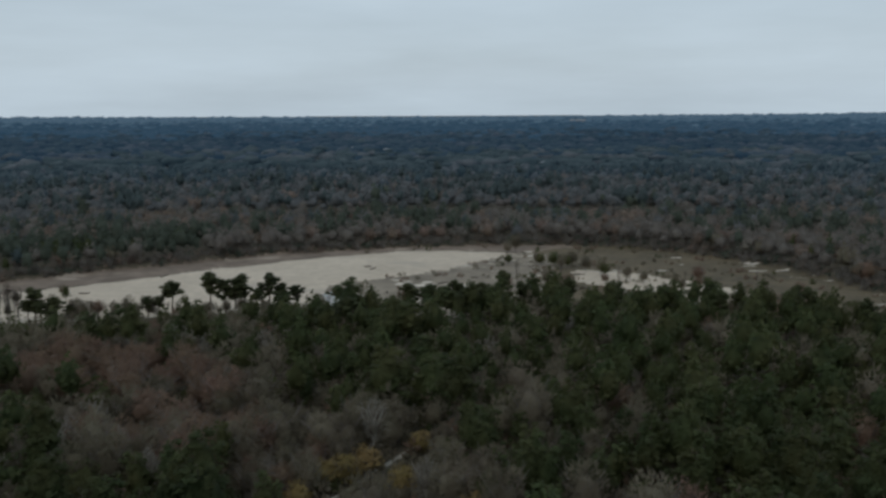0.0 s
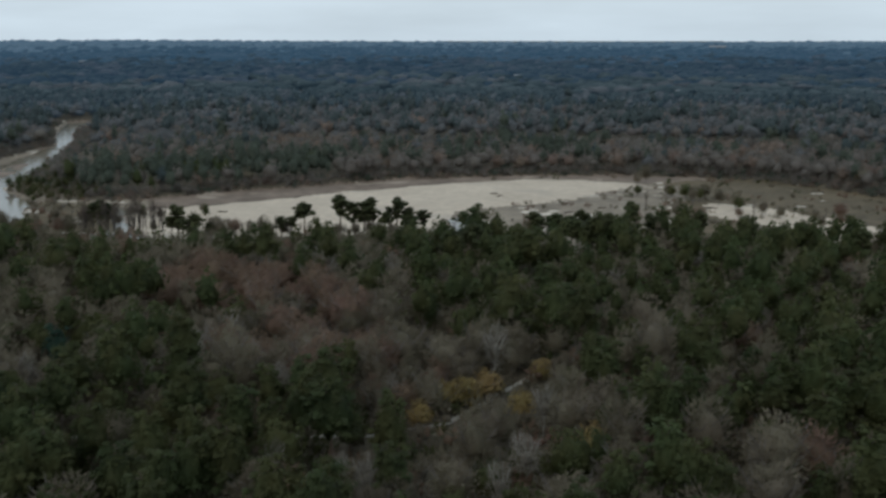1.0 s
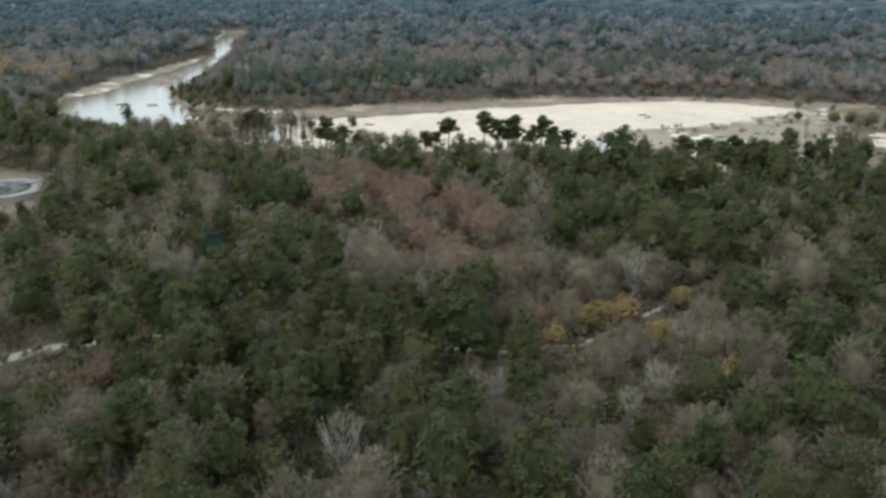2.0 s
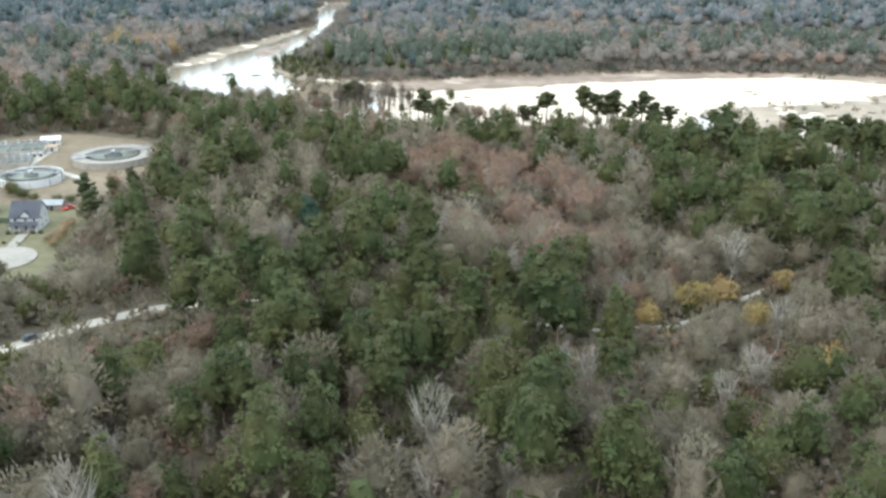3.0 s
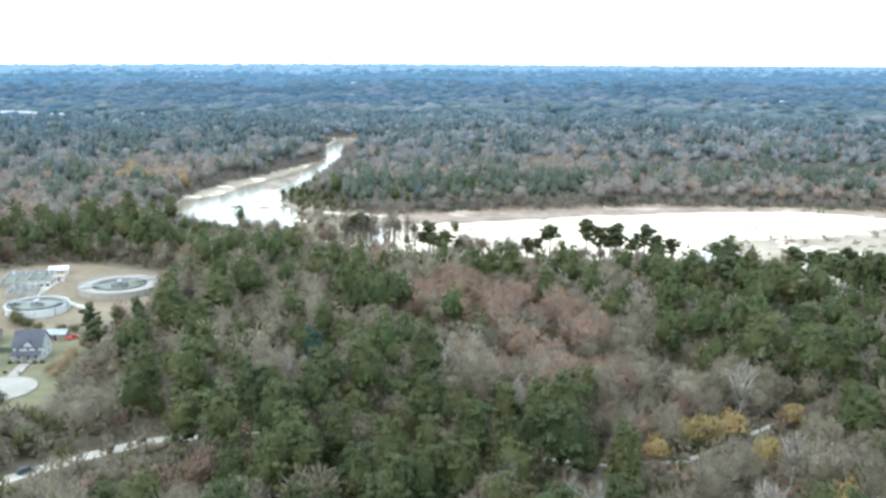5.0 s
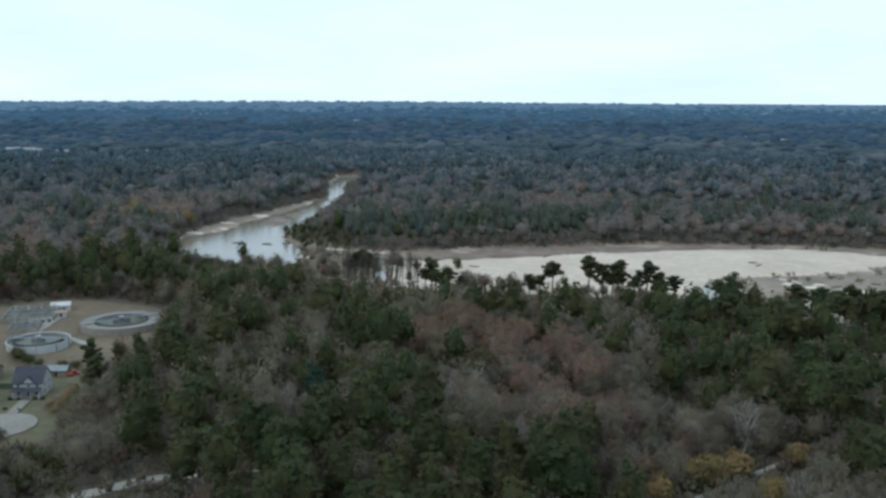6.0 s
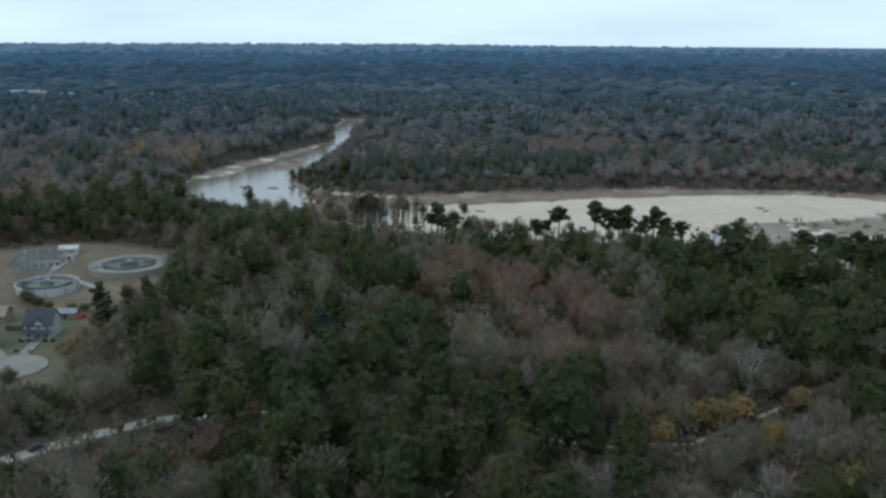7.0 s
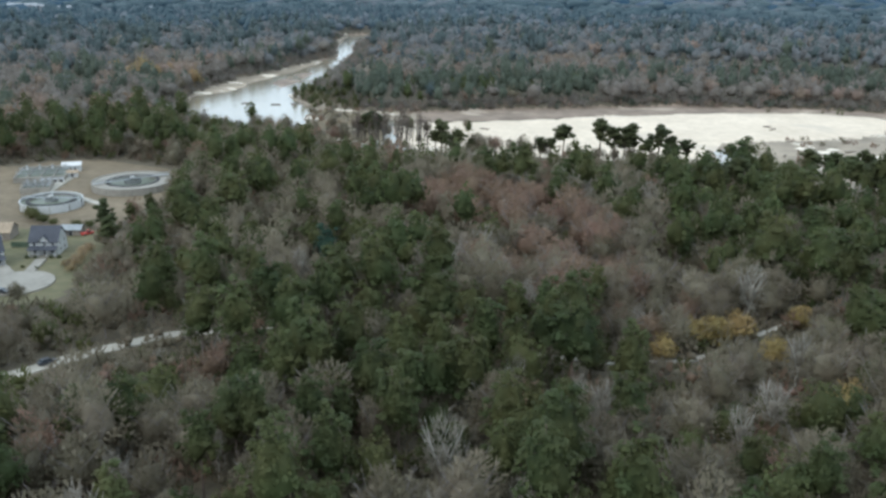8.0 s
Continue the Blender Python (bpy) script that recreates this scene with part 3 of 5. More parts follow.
MAKERS = {
    "pine": [lambda: pine(23), lambda: pine(21, base=0.24, wide=5.6), lambda: pine(24, base=0.38, wide=5.4), lambda: pine(20, base=0.2, wide=5.0), lambda: pine(22, base=0.25, wide=4.7, boughs=20)],
    "oak": [lambda: broadleaf(), lambda: broadleaf(15, wide=6.4), lambda: broadleaf(13, wide=5.4)],
    "bare": [lambda: bare(), lambda: bare(17, wide=6.8), lambda: bare(14, wide=6.2, leaf=140), lambda: bare(16, wide=5.6, lumps=28), lambda: bare(15, wide=6.4, lumps=52)],
    "pale": [lambda: bare(16, 520, 4.2, 0.42, 2.6, core=0.4), lambda: bare(14, 520, 3.8, 0.42, 2.6, core=0.4)],
    "rust": [lambda: bare(14, 560, 6.4, leaf=380), lambda: bare(15, 560, 6.8, leaf=380), lambda: bare(15, 560, 6.2, leaf=380, lumps=52)],
    "gold": [lambda: bare(9.5, 260, 5.6, leaf=760, core=0.7), lambda: bare(8.5, 260, 5.4, leaf=760, core=0.7)],
    "cedar": [lambda: pine(14, 620, 0.36, 0.02, 4.2)],
    "bank": [lambda: open_pine(22, base=0.56), lambda: open_pine(21, base=0.5, reach=4.6), lambda: open_pine(23, base=0.44, reach=5.2), lambda: open_pine(22, limbs=24, base=0.4)],
    "thin": [lambda: bare(20, 150, 2.2, 0.34, 3.0, base=0.6, core=0.2, limbs=7), lambda: bare(19, 150, 2.5, 0.34, 3.0, base=0.66, core=0.2, limbs=7), lambda: bare(21, 150, 2.0, 0.34, 3.0, base=0.7, core=0.2, limbs=7)],
    "straw": [lambda: bare(9, 460, 4.6, 0.4, 2.4, base=0.0, leaf=80)],
}
BARK_OF = {"pine": "pine", "bank": "pine", "oak": "bare", "bare": "bare", "pale": "pale", "rust": "bare", "gold": "bare", "thin": "thin", "cedar": "pine", "straw": "bare"}
NAMES = {
    "pine": ("pine_tree", "tall slender pine with clumped dark green needles", "pines of the near wood"),
    "bank": ("pine_tree", "tall riverside pine with bare trunk and flat open crown", "pines on the river bank"),
    "oak": ("oak_tree", "round evergreen oak with dull olive green crown", "evergreen oaks of the near wood"),
    "bare": ("bare_tree", "leafless grey-brown hardwood with fine upright twigs", "bare trees of the near wood"),
    "pale": ("pale_tree", "leafless tree with pale whitish limbs and twigs", "pale bare trees of the near wood"),
    "rust": ("rusty_tree", "hardwood with thin rusty brown winter leaves", "rusty trees of the near wood"),
    "gold": ("yellow_tree", "small tree in yellow autumn leaf among bare ones", "yellow trees of the near wood"),
    "thin": ("bare_tree", "slender leafless riverside tree with dark brown stem", "slender trees on the river bank"),
    "straw": ("dry_shrub", "straw-coloured dry shrub at the yard edge", "dry shrubs by the yard"),
    "cedar": ("cedar_tree", "dense dark blue-green cedar in the mixed wood", "cedar"),
}
FULL = {k: [m() for m in v] for k, v in MAKERS.items()}


def stem(h, r=0.24, n=3):
    return tube((0, 0, -0.5), (0, 0, h), r, r * 0.5, n)


def light_tree(kind, rank):
    """Lighter trees for farther off: rank 0: across the near wood, 1: over the river, 2: beyond."""
    leaves, size, level = ((170, 0.80, 1), (52, 1.15, 1), (14, 1.9, 1))[rank]
    if kind in ("pine", "cedar"):
        return stem(16), pine(rng.uniform(19, 23), leaves, size, (0.3, 0.15, 0.1)[rank] + rng.uniform(0, 0.1), 5.2 + 0.5 * rank, level, 0, core=0.78)[1]
    if kind == "oak":
        return stem(8), broadleaf(rng.uniform(13, 15.5), leaves, size, 6.2, 0.05, level)[1]
    core = 0.55 if kind == "pale" else (0.72, 0.76, 0.8)[rank]
    return stem(9), bare(rng.uniform(13, 17) - rank, leaves + (50, 14, 3)[rank], (6.4, 6.8, 7.6)[rank], size * 0.9, (1.9, 1.45, 1.3)[rank], 0.05, 0, 0.3, core, level)[1]


def shrub():
    c = np.stack([rng.normal(size=3) * 1.6, rng.normal(size=3) * 1.6, rng.uniform(0.6, 2.0, 3)], 1)
    return tufts(c, rng.uniform(1.3, 2.1, 3), 15, 0.6, 0.85, 0.4, 0.5, None, 1.7, 0)


SHRUBS = [(shrub(),) for _ in range(8)]
KINDS = ("pine", "oak", "bare", "rust", "gold", "pale")
MID = {k: [light_tree(k, 0) for _ in range(6)] for k in KINDS}
FAR = {k: [light_tree(k, 1) for _ in range(6)] for k in KINDS}
TINY = {k: [light_tree(k, 2) for _ in range(8)] for k in KINDS}


def clump(kind):
    """A lump of distant canopy, some trees across."""
    n = 2
    c = np.stack([rng.normal(size=n) * 9, rng.normal(size=n) * 9, rng.uniform(2, 7, n)], 1)
    return masses(c, rng.uniform(13, 22, n), 0.36, 1.0, 0)


CLUMPS = [clump("") for _ in range(8)]

# ---- where the trees stand ----
# trees that can be told apart in the near wood: place, and breadth against the usual
PLACED = {
    "pine": [(-209, 242, 1.4), (-198, 242, 1.2), (-203, 261, 1.3), (-212, 229, 0.9), (-132, 168, 1.3), (-143, 168, 1.06), (-127, 124, 0.89), (-98, 128, 0.97),
             (-81, 127, 1.17), (-104, 160, 1.06), (-104, 175, 0.99), (-90, 158, 1.13), (-107, 151, 0.8), (-68, 168, 1.18), (-80, 158, 0.94), (-90, 175, 0.84), (-53, 191, 1.35),
             (-63, 204, 1.03), (-40, 191, 1.08), (-34, 168, 1.08), (-42, 144, 1.26), (-52, 140, 0.77), (-59, 231, 0.64), (-67, 215, 1.08), (-133, 185, 1.3)],
    "oak": [(-91, 215, 1.12), (-141, 259, 1.04), (-113, 194, 1.15), (-98, 200, 1.07), (-186, 286, 1.1), (-169, 293, 1.1), (11, 213, 0.78)],
    "bare": [(-94, 287, 1.5), (-98, 268, 0.92), (-70, 280, 0.93), (-60, 284, 1.55), (-48, 251, 1.45), (-37, 258, 0.92), (-43, 328, 1.32), (-37, 284, 1.16), (-34, 247, 1.25),
             (-26, 260, 0.93), (-14, 264, 1.08), (1, 230, 1.02), (2, 215, 1.08), (-20, 192, 0.99), (-16, 203, 0.8), (-23, 176, 1.03), (-32, 165, 0.88), (-121, 126, 1.07),
             (-112, 135, 0.81), (-132, 229, 0.9), (-139, 246, 1.07), (-80, 144, 0.77), (-121, 141, 0.75), (-130, 103, 0.78), (-108, 109, 0.83)],
    "rust": [(-126, 297, 1.24), (-124, 324, 1.35), (-148, 342, 1.33), (-110, 335, 1.35), (-95, 327, 1.35), (-80, 262, 1.4), (-68, 253, 1.1), (-114, 150, 0.52), (-56, 170, 0.7),
             (-151, 322, 1.27), (-110, 307, 1.01)],
    "pale": [(-151, 225, 0.8), (-121, 245, 0.75), (-115, 247, 0.8), (-108, 251, 0.85), (-103, 256, 0.75), (-90, 240, 0.8), (-48, 178, 0.63), (-41, 173, 0.82), (-56, 133, 0.93),
             (-63, 179, 0.65), (-56, 123, 0.78), (-45, 133, 0.68), (-8, 189, 1.08), (-5, 218, 0.97), (-75, 310, 0.91), (-115, 109, 0.75), (-13, 176, 0.81), (-105, 125, 0.51)],
    "cedar": [(-149, 238, 1.25)],
    "gold": [(-32, 231, 0.95), (-27, 234, 1.0), (-22, 240, 1.1), (-11, 227, 0.9), (-37, 217, 0.75), (-7, 256, 0.7), (8, 206, 1.2)],
}
PINES_BY_FLATS = [(-41, 395, 1.5), (-26, 354, 1.5), (-16, 353, 1.4), (-6, 316, 1.5), (-29, 314, 1.1), (-18, 278, 1.45), (-5, 281, 1.45), (4, 265, 1.35), (11, 244, 1.16), (-45, 286, 0.85),
                  (-70, 383, 1.12), (-56, 332, 0.98), (-121, 344, 1.4), (-104, 336, 1.2), (-142, 359, 1.1), (-199, 323, 1.2), (-215, 294, 1.2)]
PLACED["pine"] += PINES_BY_FLATS
RUSTY = [(-142, 321), (-107, 308), (-86, 294), (-73, 280)]
TAN = [(-99, 268), (-81, 248), (-60, 243), (-36, 239)]


def near_line(x, y, line, w):
    return dist(x, y, line, False) < w


def mixture(x, y):
    """Chances of each kind of tree at the places."""
    w = {k: np.full(x.shape, v) for k, v in (("pine", 0.34), ("oak", 0.12), ("bare", 0.42), ("pale", 0.03), ("rust", 0.09), ("gold", 0.0))}

    def put(mask, **kw):
        for k in w:
            w[k] = np.where(mask, kw.get(k, 0.0), w[k])
    r = np.hypot(x, y)
    n = wobble(x, y, 45, 3.0)
    put((y < 300) & (x < -50), pine=0.44, oak=0.24, bare=0.25, pale=0.05, rust=0.02)
    put((y > 180) & (y < 330) & (x < -135), pine=0.34, oak=0.16, bare=0.46, pale=0.03, rust=0.01)
    put((y < 300) & (x < -50) & (wobble(x, y, 16, 9.0) > 0.38), pine=0.10, oak=0.1, bare=0.74, pale=0.05, rust=0.03)
    put((x > -40) & (x < 70) & (y < 240), pine=0.24, oak=0.16, bare=0.44, pale=0.07, rust=0.09)
    put((x > 14) & (y > 165) & (y < 330), pine=0.66, oak=0.16, bare=0.15, rust=0.03)
    put((x > -42 + (300 - y) * 0.2) & (y > 235) & (y < 480) & (x < 300), pine=0.56, oak=0.12, bare=0.26, pale=0.03, rust=0.03)
    put(near_line(x, y, [(-75, 175), (-50, 198)], 15), pine=0.72, oak=0.16, bare=0.12)
    put((x < -120) & (y > 330) & (r < 560) & (n > -0.6), pine=0.14, oak=0.12, bare=0.66, pale=0.02, rust=0.06)
    put((x < -180) & (x > -330) & (y > 290) & (y < 345), pine=0.24, oak=0.14, bare=0.58, pale=0.02, rust=0.02)
    put((x < -300) & (y > 300) & (r < 700), pine=0.52, oak=0.16, bare=0.26, pale=0.01, rust=0.05)
    put(near_line(x, y, RUSTY, 22), rust=0.9, bare=0.10)
    put(near_line(x, y, [(-110, 262), (-84, 236), (-50, 228)], 12), oak=0.2, bare=0.55, rust=0.2, pale=0.05)
    put(near_line(x, y, TAN, 16), rust=0.42, bare=0.50, pale=0.08)
    put(near_line(x, y, [(-88, 246), (-80, 246)], 5), rust=1.0)
    put(near_line(x, y, [(-470, 520), (-425, 462)], 18), rust=0.45, bare=0.35, gold=0.2)
    far = r > 560
    m = wobble(x, y, 30, 3.0) + 0.8 * wobble(x, y, 75, 6.0)
    put(far, pine=0.08, oak=0.02, bare=0.72, pale=0.04, rust=0.14)
    put(far & (wobble(x, y, 13, 1.0) + 0.5 * wobble(x, y, 40, 4.0) < -0.42), pine=0.72, oak=0.12, bare=0.16)
    left = np.clip((-x - 350) / 400, 0, 1)
    put(far & (wobble(x, y, 90, 2.2) + 0.7 * wobble(x, y, 33, 7.0) < -0.75 + np.clip((r - 950) / 500, 0, 1) * 0.9 + 0.7 * left), pine=0.7, oak=0.1, bare=0.2)
    put(far & (wobble(x, y, 17, 5.0) > 0.68), rust=0.7, bare=0.3)
    put(far & (m > 0.75), rust=0.65, bare=0.33, pine=0.02)
    put(far & (m < -0.62), pine=0.78, oak=0.12, bare=0.10)
    put(near_line(x, y, [(-310, 596), (-190, 650)], 38), pine=0.8, oak=0.18, bare=0.02)
    put(near_line(x, y, [(-150, 640), (120, 705), (220, 640)], 20), bare=0.76, rust=0.18, pale=0.06)
    put(near_line(x, y, [(-545, 580), (-508, 552)], 15), gold=0.85, rust=0.15)
    put(near_line(x, y, [(-522, 602), (-478, 560)], 13), rust=0.95, gold=0.05)
    put(near_line(x, y, [(-300, 820), (-240, 770), (-200, 740)], 24), rust=0.55, bare=0.45)
    return w


# low growth: line, reach on either side, tallest tree
LOW = [([(-146, 157), (-131, 147)], 7, 7.0), ([(-188, 100), (-172, 122), (-166, 134)], 9, 3.5), ([(-174, 96), (-158, 118)], 12, 9.0), ([(-262, 410), (-192, 416)], 11, 2.4), ([(-262, 390), (-190, 396)], 13, 5.0), ([(-152, 426), (-70, 446)], 10, 5.5), ([(-150, 408), (-72, 428)], 11, 10.5), ([(-176, 132), (-167, 153), (-158, 167)], 7, 3.0), ([(-165, 118), (-152, 145), (-143, 160)], 13, 8.0),
       ([(-215, 165), (-206, 180), (-212, 200)], 10, 4.5), ([(-200, 148), (-188, 175), (-198, 208)], 12, 9.0), ([(-232, 226), (-246, 248)], 8, 4.5),
       ([(-226, 226), (-236, 250)], 13, 8.0), ([(-262, 262), (-255, 278)], 7, 5.0), ([(-244, 258), (-238, 280)], 10, 10.0),
       ([(-300, 436), (-251, 418), (-199, 422), (-158, 432)], 12, 10.0), ([(-158, 432), (-109, 445), (-67, 455)], 14, 5.0),
       ([(-300, 405), (-199, 392), (-109, 408), (-60, 424)], 24, 11.0), ([(-36, 205), (-27, 220)], 5, 4.0),
       ([(-30, 190), (-22, 205), (-8, 198)], 12, 6.5), ([(-27, 219), (-23, 229)], 5, 2.6), ([(-21, 213), (-10, 228), (2, 250)], 5, 7.0), ([(-156, 150), (-141, 171)], 8, 6.0), ([(-147, 236), (-136, 219)], 8, 7.0), ([(-24, 172), (-6, 176)], 10, 13.0), ([(-400, 435), (-330, 415)], 18, 10.0),
       ([(-60, 428), (0, 420), (70, 432)], 10, 14.0), ([(20, 446), (90, 442), (125, 438)], 20, 8.5), ([(150, 434), (195, 405)], 18, 15.0),
       ([(-27, 205), (-20, 222)], 6, 4.0), ([(-12, 236), (-9, 252)], 5, 3.0), ([(-385, 620), (-412, 690), (-436, 745), (-462, 798), (-515, 895)], 20, 4.5), ([(-365, 610), (-400, 700), (-425, 760)], 22, 9.0)]


# clearings round far buildings: place and reach
OPEN = [(-1225, 1085, 34), (-1185, 1060, 34), (-1150, 1075, 30), (-1030, 1140, 34), (535, 3660, 90), (-1990, 2480, 42), (-1310, 2325, 34), (-205, 1992, 22), (-120, 1932, 21), (-60, 1664, 20), (170, 1544, 18)]


def scatter(r0, r1, spacing, a0, a1, jitter=0.42):
    """Uneven places in a ring between two compass angles."""
    n = int(r1 / spacing) + 1
    ix, iy = np.meshgrid(np.arange(-n, n + 1), np.arange(-n, n + 1))
    x = (ix + 0.5 * (iy % 2)).ravel() * spacing + rng.uniform(-jitter, jitter, ix.size) * spacing
    y = iy.ravel() * spacing * 0.9 + rng.uniform(-jitter, jitter, ix.size) * spacing
    r, a = np.hypot(x, y), np.degrees(np.arctan2(-x, y))
    inside = (a > a0) & (a < a1)
    if a0 > a1:
        inside = (a > a0) | (a < a1)
    k = (r > r0) & (r < r1) & inside
    return x[k], y[k]


def settle(x, y, gap=3.0):
    """Drop the places that are river, yard, plant or road, and give the rest their ground and tallest height."""
    v = dist(x, y, VALLEY) + 2.8 * wobble(x, y, 22) + 1.4 * wobble(x, y, 9, 2.0)
    ok = (v > gap) & (dist(x, y, PLANT) > 2.5) & (dist(x, y, YARD) > 2.0) & ~near_line(x, y, ROAD, 4.6) & ~near_line(x, y, TRACK, 2.0)
    x, y = x[ok], y[ok]
    cap = np.full(x.shape, 40.0)
    for line, w, h in LOW:
        cap = np.where(near_line(x, y, line, w), np.minimum(cap, h), cap)
    for bx, by, reach in OPEN:
        far_off = np.hypot(x - bx, y - by) > reach
        x, y, cap = x[far_off], y[far_off], cap[far_off]
    return x, y, land(x, y)[0], cap


def choose(x, y):
    w = mixture(x, y)
    kinds = list(w)
    p = np.cumsum(np.stack([w[k] for k in kinds], 1), 1)
    u = rng.uniform(0, 1, len(x))[:, None] * p[:, -1:]
    return np.array(kinds)[(u > p).sum(1).clip(0, len(kinds) - 1)]


def stuff(name, trees, templates, material_sets, label, category):
    """Many trees in one mesh: (kind, x, y, z, scale, turn) each."""
    mats, slot = [], {}
    vs, fs, ms, n = [], [], [], 0
    for kind, x, y, z, s, turn in trees:
        t = templates[kind]
        pieces = t[rng.integers(len(t))]
        c, sn = math.cos(turn) * s, math.sin(turn) * s
        rot = np.array([[c, sn, 0], [-sn, c, 0], [0, 0, s * rng.uniform(0.9, 1.1)]])
        for (v, f), mat in zip(pieces, material_sets(kind)):
            if mat.name not in slot:
                slot[mat.name] = len(mats)
                mats.append(mat)
            vs.append(v @ rot + (x, y, z))
            fs.append(f + n)
            ms.append(np.full(len(f), slot[mat.name]))
            n += len(v)
    ob = new(name, mesh_object(name, np.concatenate(vs), np.concatenate(fs), mats, np.concatenate(ms)))
    return tagged(ob, label, category, kind="stuff")


def sets(kind):
    if "_" in kind:
        return WOODS[kind], WOODS[kind]
    return BARK[BARK_OF[kind]], WOODS[kind]


for tier in ("river_", "mid_", "haze_", "far_", "rim_"):
    for like in ("pine", "bare", "rust", "gold"):
        TINY[tier + like], FAR[tier + like] = TINY[like], FAR[like]
TALL = {"pine": 22, "bank": 22, "thin": 16, "oak": 14, "bare": 16, "pale": 16, "rust": 14.5, "gold": 9, "cedar": 12, "straw": 9}
x, y = scatter(130, 560, 9.0, -33, 58)
x, y, z, cap = settle(x, y)
for rows in PLACED.values():
    for px, py, wide in rows:
        clear = np.hypot(x - px, y - py) > 1.0 + 4.4 * min(wide, 1.5)
        x, y, z, cap = x[clear], y[clear], z[clear], cap[clear]
kinds = choose(x, y)
size = rng.uniform(0.62, 1.25, len(x))
order = np.argsort(np.hypot(x, y))
single = {k: [] for k in TALL}
MOST = {"pine": 150, "bank": 0, "thin": 0, "oak": 70, "bare": 170, "pale": 20, "rust": 60, "gold": 20, "cedar": 3, "straw": 0}
rest = []
for q in order:
    k = kinds[q]
    s = min(size[q], cap[q] / TALL[k] * rng.uniform(0.75, 1.0))
    if s * TALL[k] < 2.0:
        continue
    if k == "pine" and s < 0.5:
        k = "bare" if rng.uniform() < 0.42 else "oak"
        s = min(size[q], cap[q] / TALL[k] * rng.uniform(0.75, 1.0))
    row = (k, x[q], y[q], z[q] - 0.1, s, rng.uniform(0, 6.28), max(s, 0.5))
    if len(single[k]) < MOST[k] and math.hypot(x[q], y[q]) < 330:
        single[k].append(row)
    else:
        rest.append(row[:6])

# trees that stand out: the bank's pines, the yellow trees, the cedar
def at(k, px, py, s, wide=0):
    single[k].append((k, px, py, float(land(np.array([px]), np.array([py]))[0][0]) - 0.1, s, rng.uniform(0, 6.28), wide or max(s, 0.5)))


for px, py, s in ((-134, 441, 0.84), (-116, 445, 0.96), (-109, 447, 0.84), (-102, 449, 0.96), (-104, 446, 0.58), (-94, 451, 0.62), (-88, 453, 0.96), (-82, 454, 0.64), (-55, 459, 0.67), (-140, 439, 0.52),
                  (-145, 438, 0.45), (-195, 426, 0.75), (-186, 428, 0.58), (-198, 425, 0.6), (-75, 456, 0.64), (-180, 430, 0.45), (-233, 421, 0.85), (-190, 420, 0.5)):
    at("bank", px, py, s, 0.35 + 0.95 * s)
for k in range(34):
    # grey saplings between the riverside pines
    at(("bare", "pale", "thin")[k % 3], -152 + 2.9 * k + rng.normal() * 2, 440 + 0.25 * k + rng.normal() * 4, rng.uniform(0.3, 0.55))
for kind, rows in PLACED.items():
    for px, py, wide in rows:
        at(kind, px, py, 0.62 + 0.36 * wide + 0.3 * (kind == "cedar"), wide)
at("pine", -132, 112, 0.66, 0.85)
at("pine", -143, 231, 0.55)
at("bank", -238.5, 234, 0.68, 0.8)
at("bank", -231, 228, 0.52, 0.7)
for px, py, s in ((-235, 229, 0.45), (-243, 262, 0.5), (-238, 268, 0.55), (-247, 255, 0.35)):
    at("pine", px, py, s)
for px, py, s, wide in ((-284, 243, 0.42, 0.7), (-278, 241.5, 0.36, 0.6), (-289, 246, 0.35, 0.55), (-272, 241, 0.26, 0.45), (-262, 243, 0.28, 0.5), (-257.5, 244.5, 0.24, 0.45),
                        (-245, 246, 0.2, 0.4), (-240, 247.5, 0.24, 0.5), (-235, 249, 0.24, 0.5), (-231, 250.5, 0.22, 0.5)):
    at("oak", px, py, s, wide)
for px, py, s in ((-233, 217, 0.5), (-230, 213, 0.45), (-228, 209, 0.5), (-235, 222, 0.42), (-226, 205, 0.35), (-231, 208, 0.3)):
    at("straw", px, py, s)
at("bare", -216, 175, 0.55)
for k in range(26):
    px = -318 + 6.6 * k + rng.normal() * 2
    if not -254 < px < -196:
        at("rust" if k % 5 == 3 else "bare", px, 431 + rng.normal() * 4, rng.uniform(0.5, 0.8))
for k in range(38):
    px = -246 + 1.15 * k + rng.normal() * 1.5
    at("thin", px, 423 + rng.normal() * 5, rng.uniform(0.72, 1.08))
for k in range(16):
    at("thin", -180 + 2.4 * k + rng.normal() * 2, 430 + 0.35 * k + rng.normal() * 3, rng.uniform(0.35, 0.62))
for k in range(14):
    at("bare", -318 + 4.0 * k + rng.normal() * 2, 450 + rng.normal() * 10, rng.uniform(0.35, 0.6))
for k in range(26):
    px = -2 + 7.4 * k + rng.normal() * 3
    at("bank" if k % 3 else "pine", px, 424 - 0.0012 * px ** 2 + rng.normal() * 8, rng.uniform(0.75, 1.05))
for px, py, wide in ((-41, 383, 1.2), (-22, 383, 1.1), (-16, 414, 1.2), (-6, 424, 1.3), (1, 409, 1.2), (10, 402, 1.2), (17, 411, 1.2), (-48, 362, 1.1)):
    at("bank", px, py, 0.95, wide)
for px, py, s in ((43, 602, 0.62), (72, 590, 0.8), (80, 583, 0.72), (64, 594, 0.7), (99, 552, 0.66), (90, 570, 0.6), (118, 530, 0.6), (150, 512, 0.62), (134, 505, 0.5)):
    at("oak" if s > 0.61 else "bare", px, py, s)
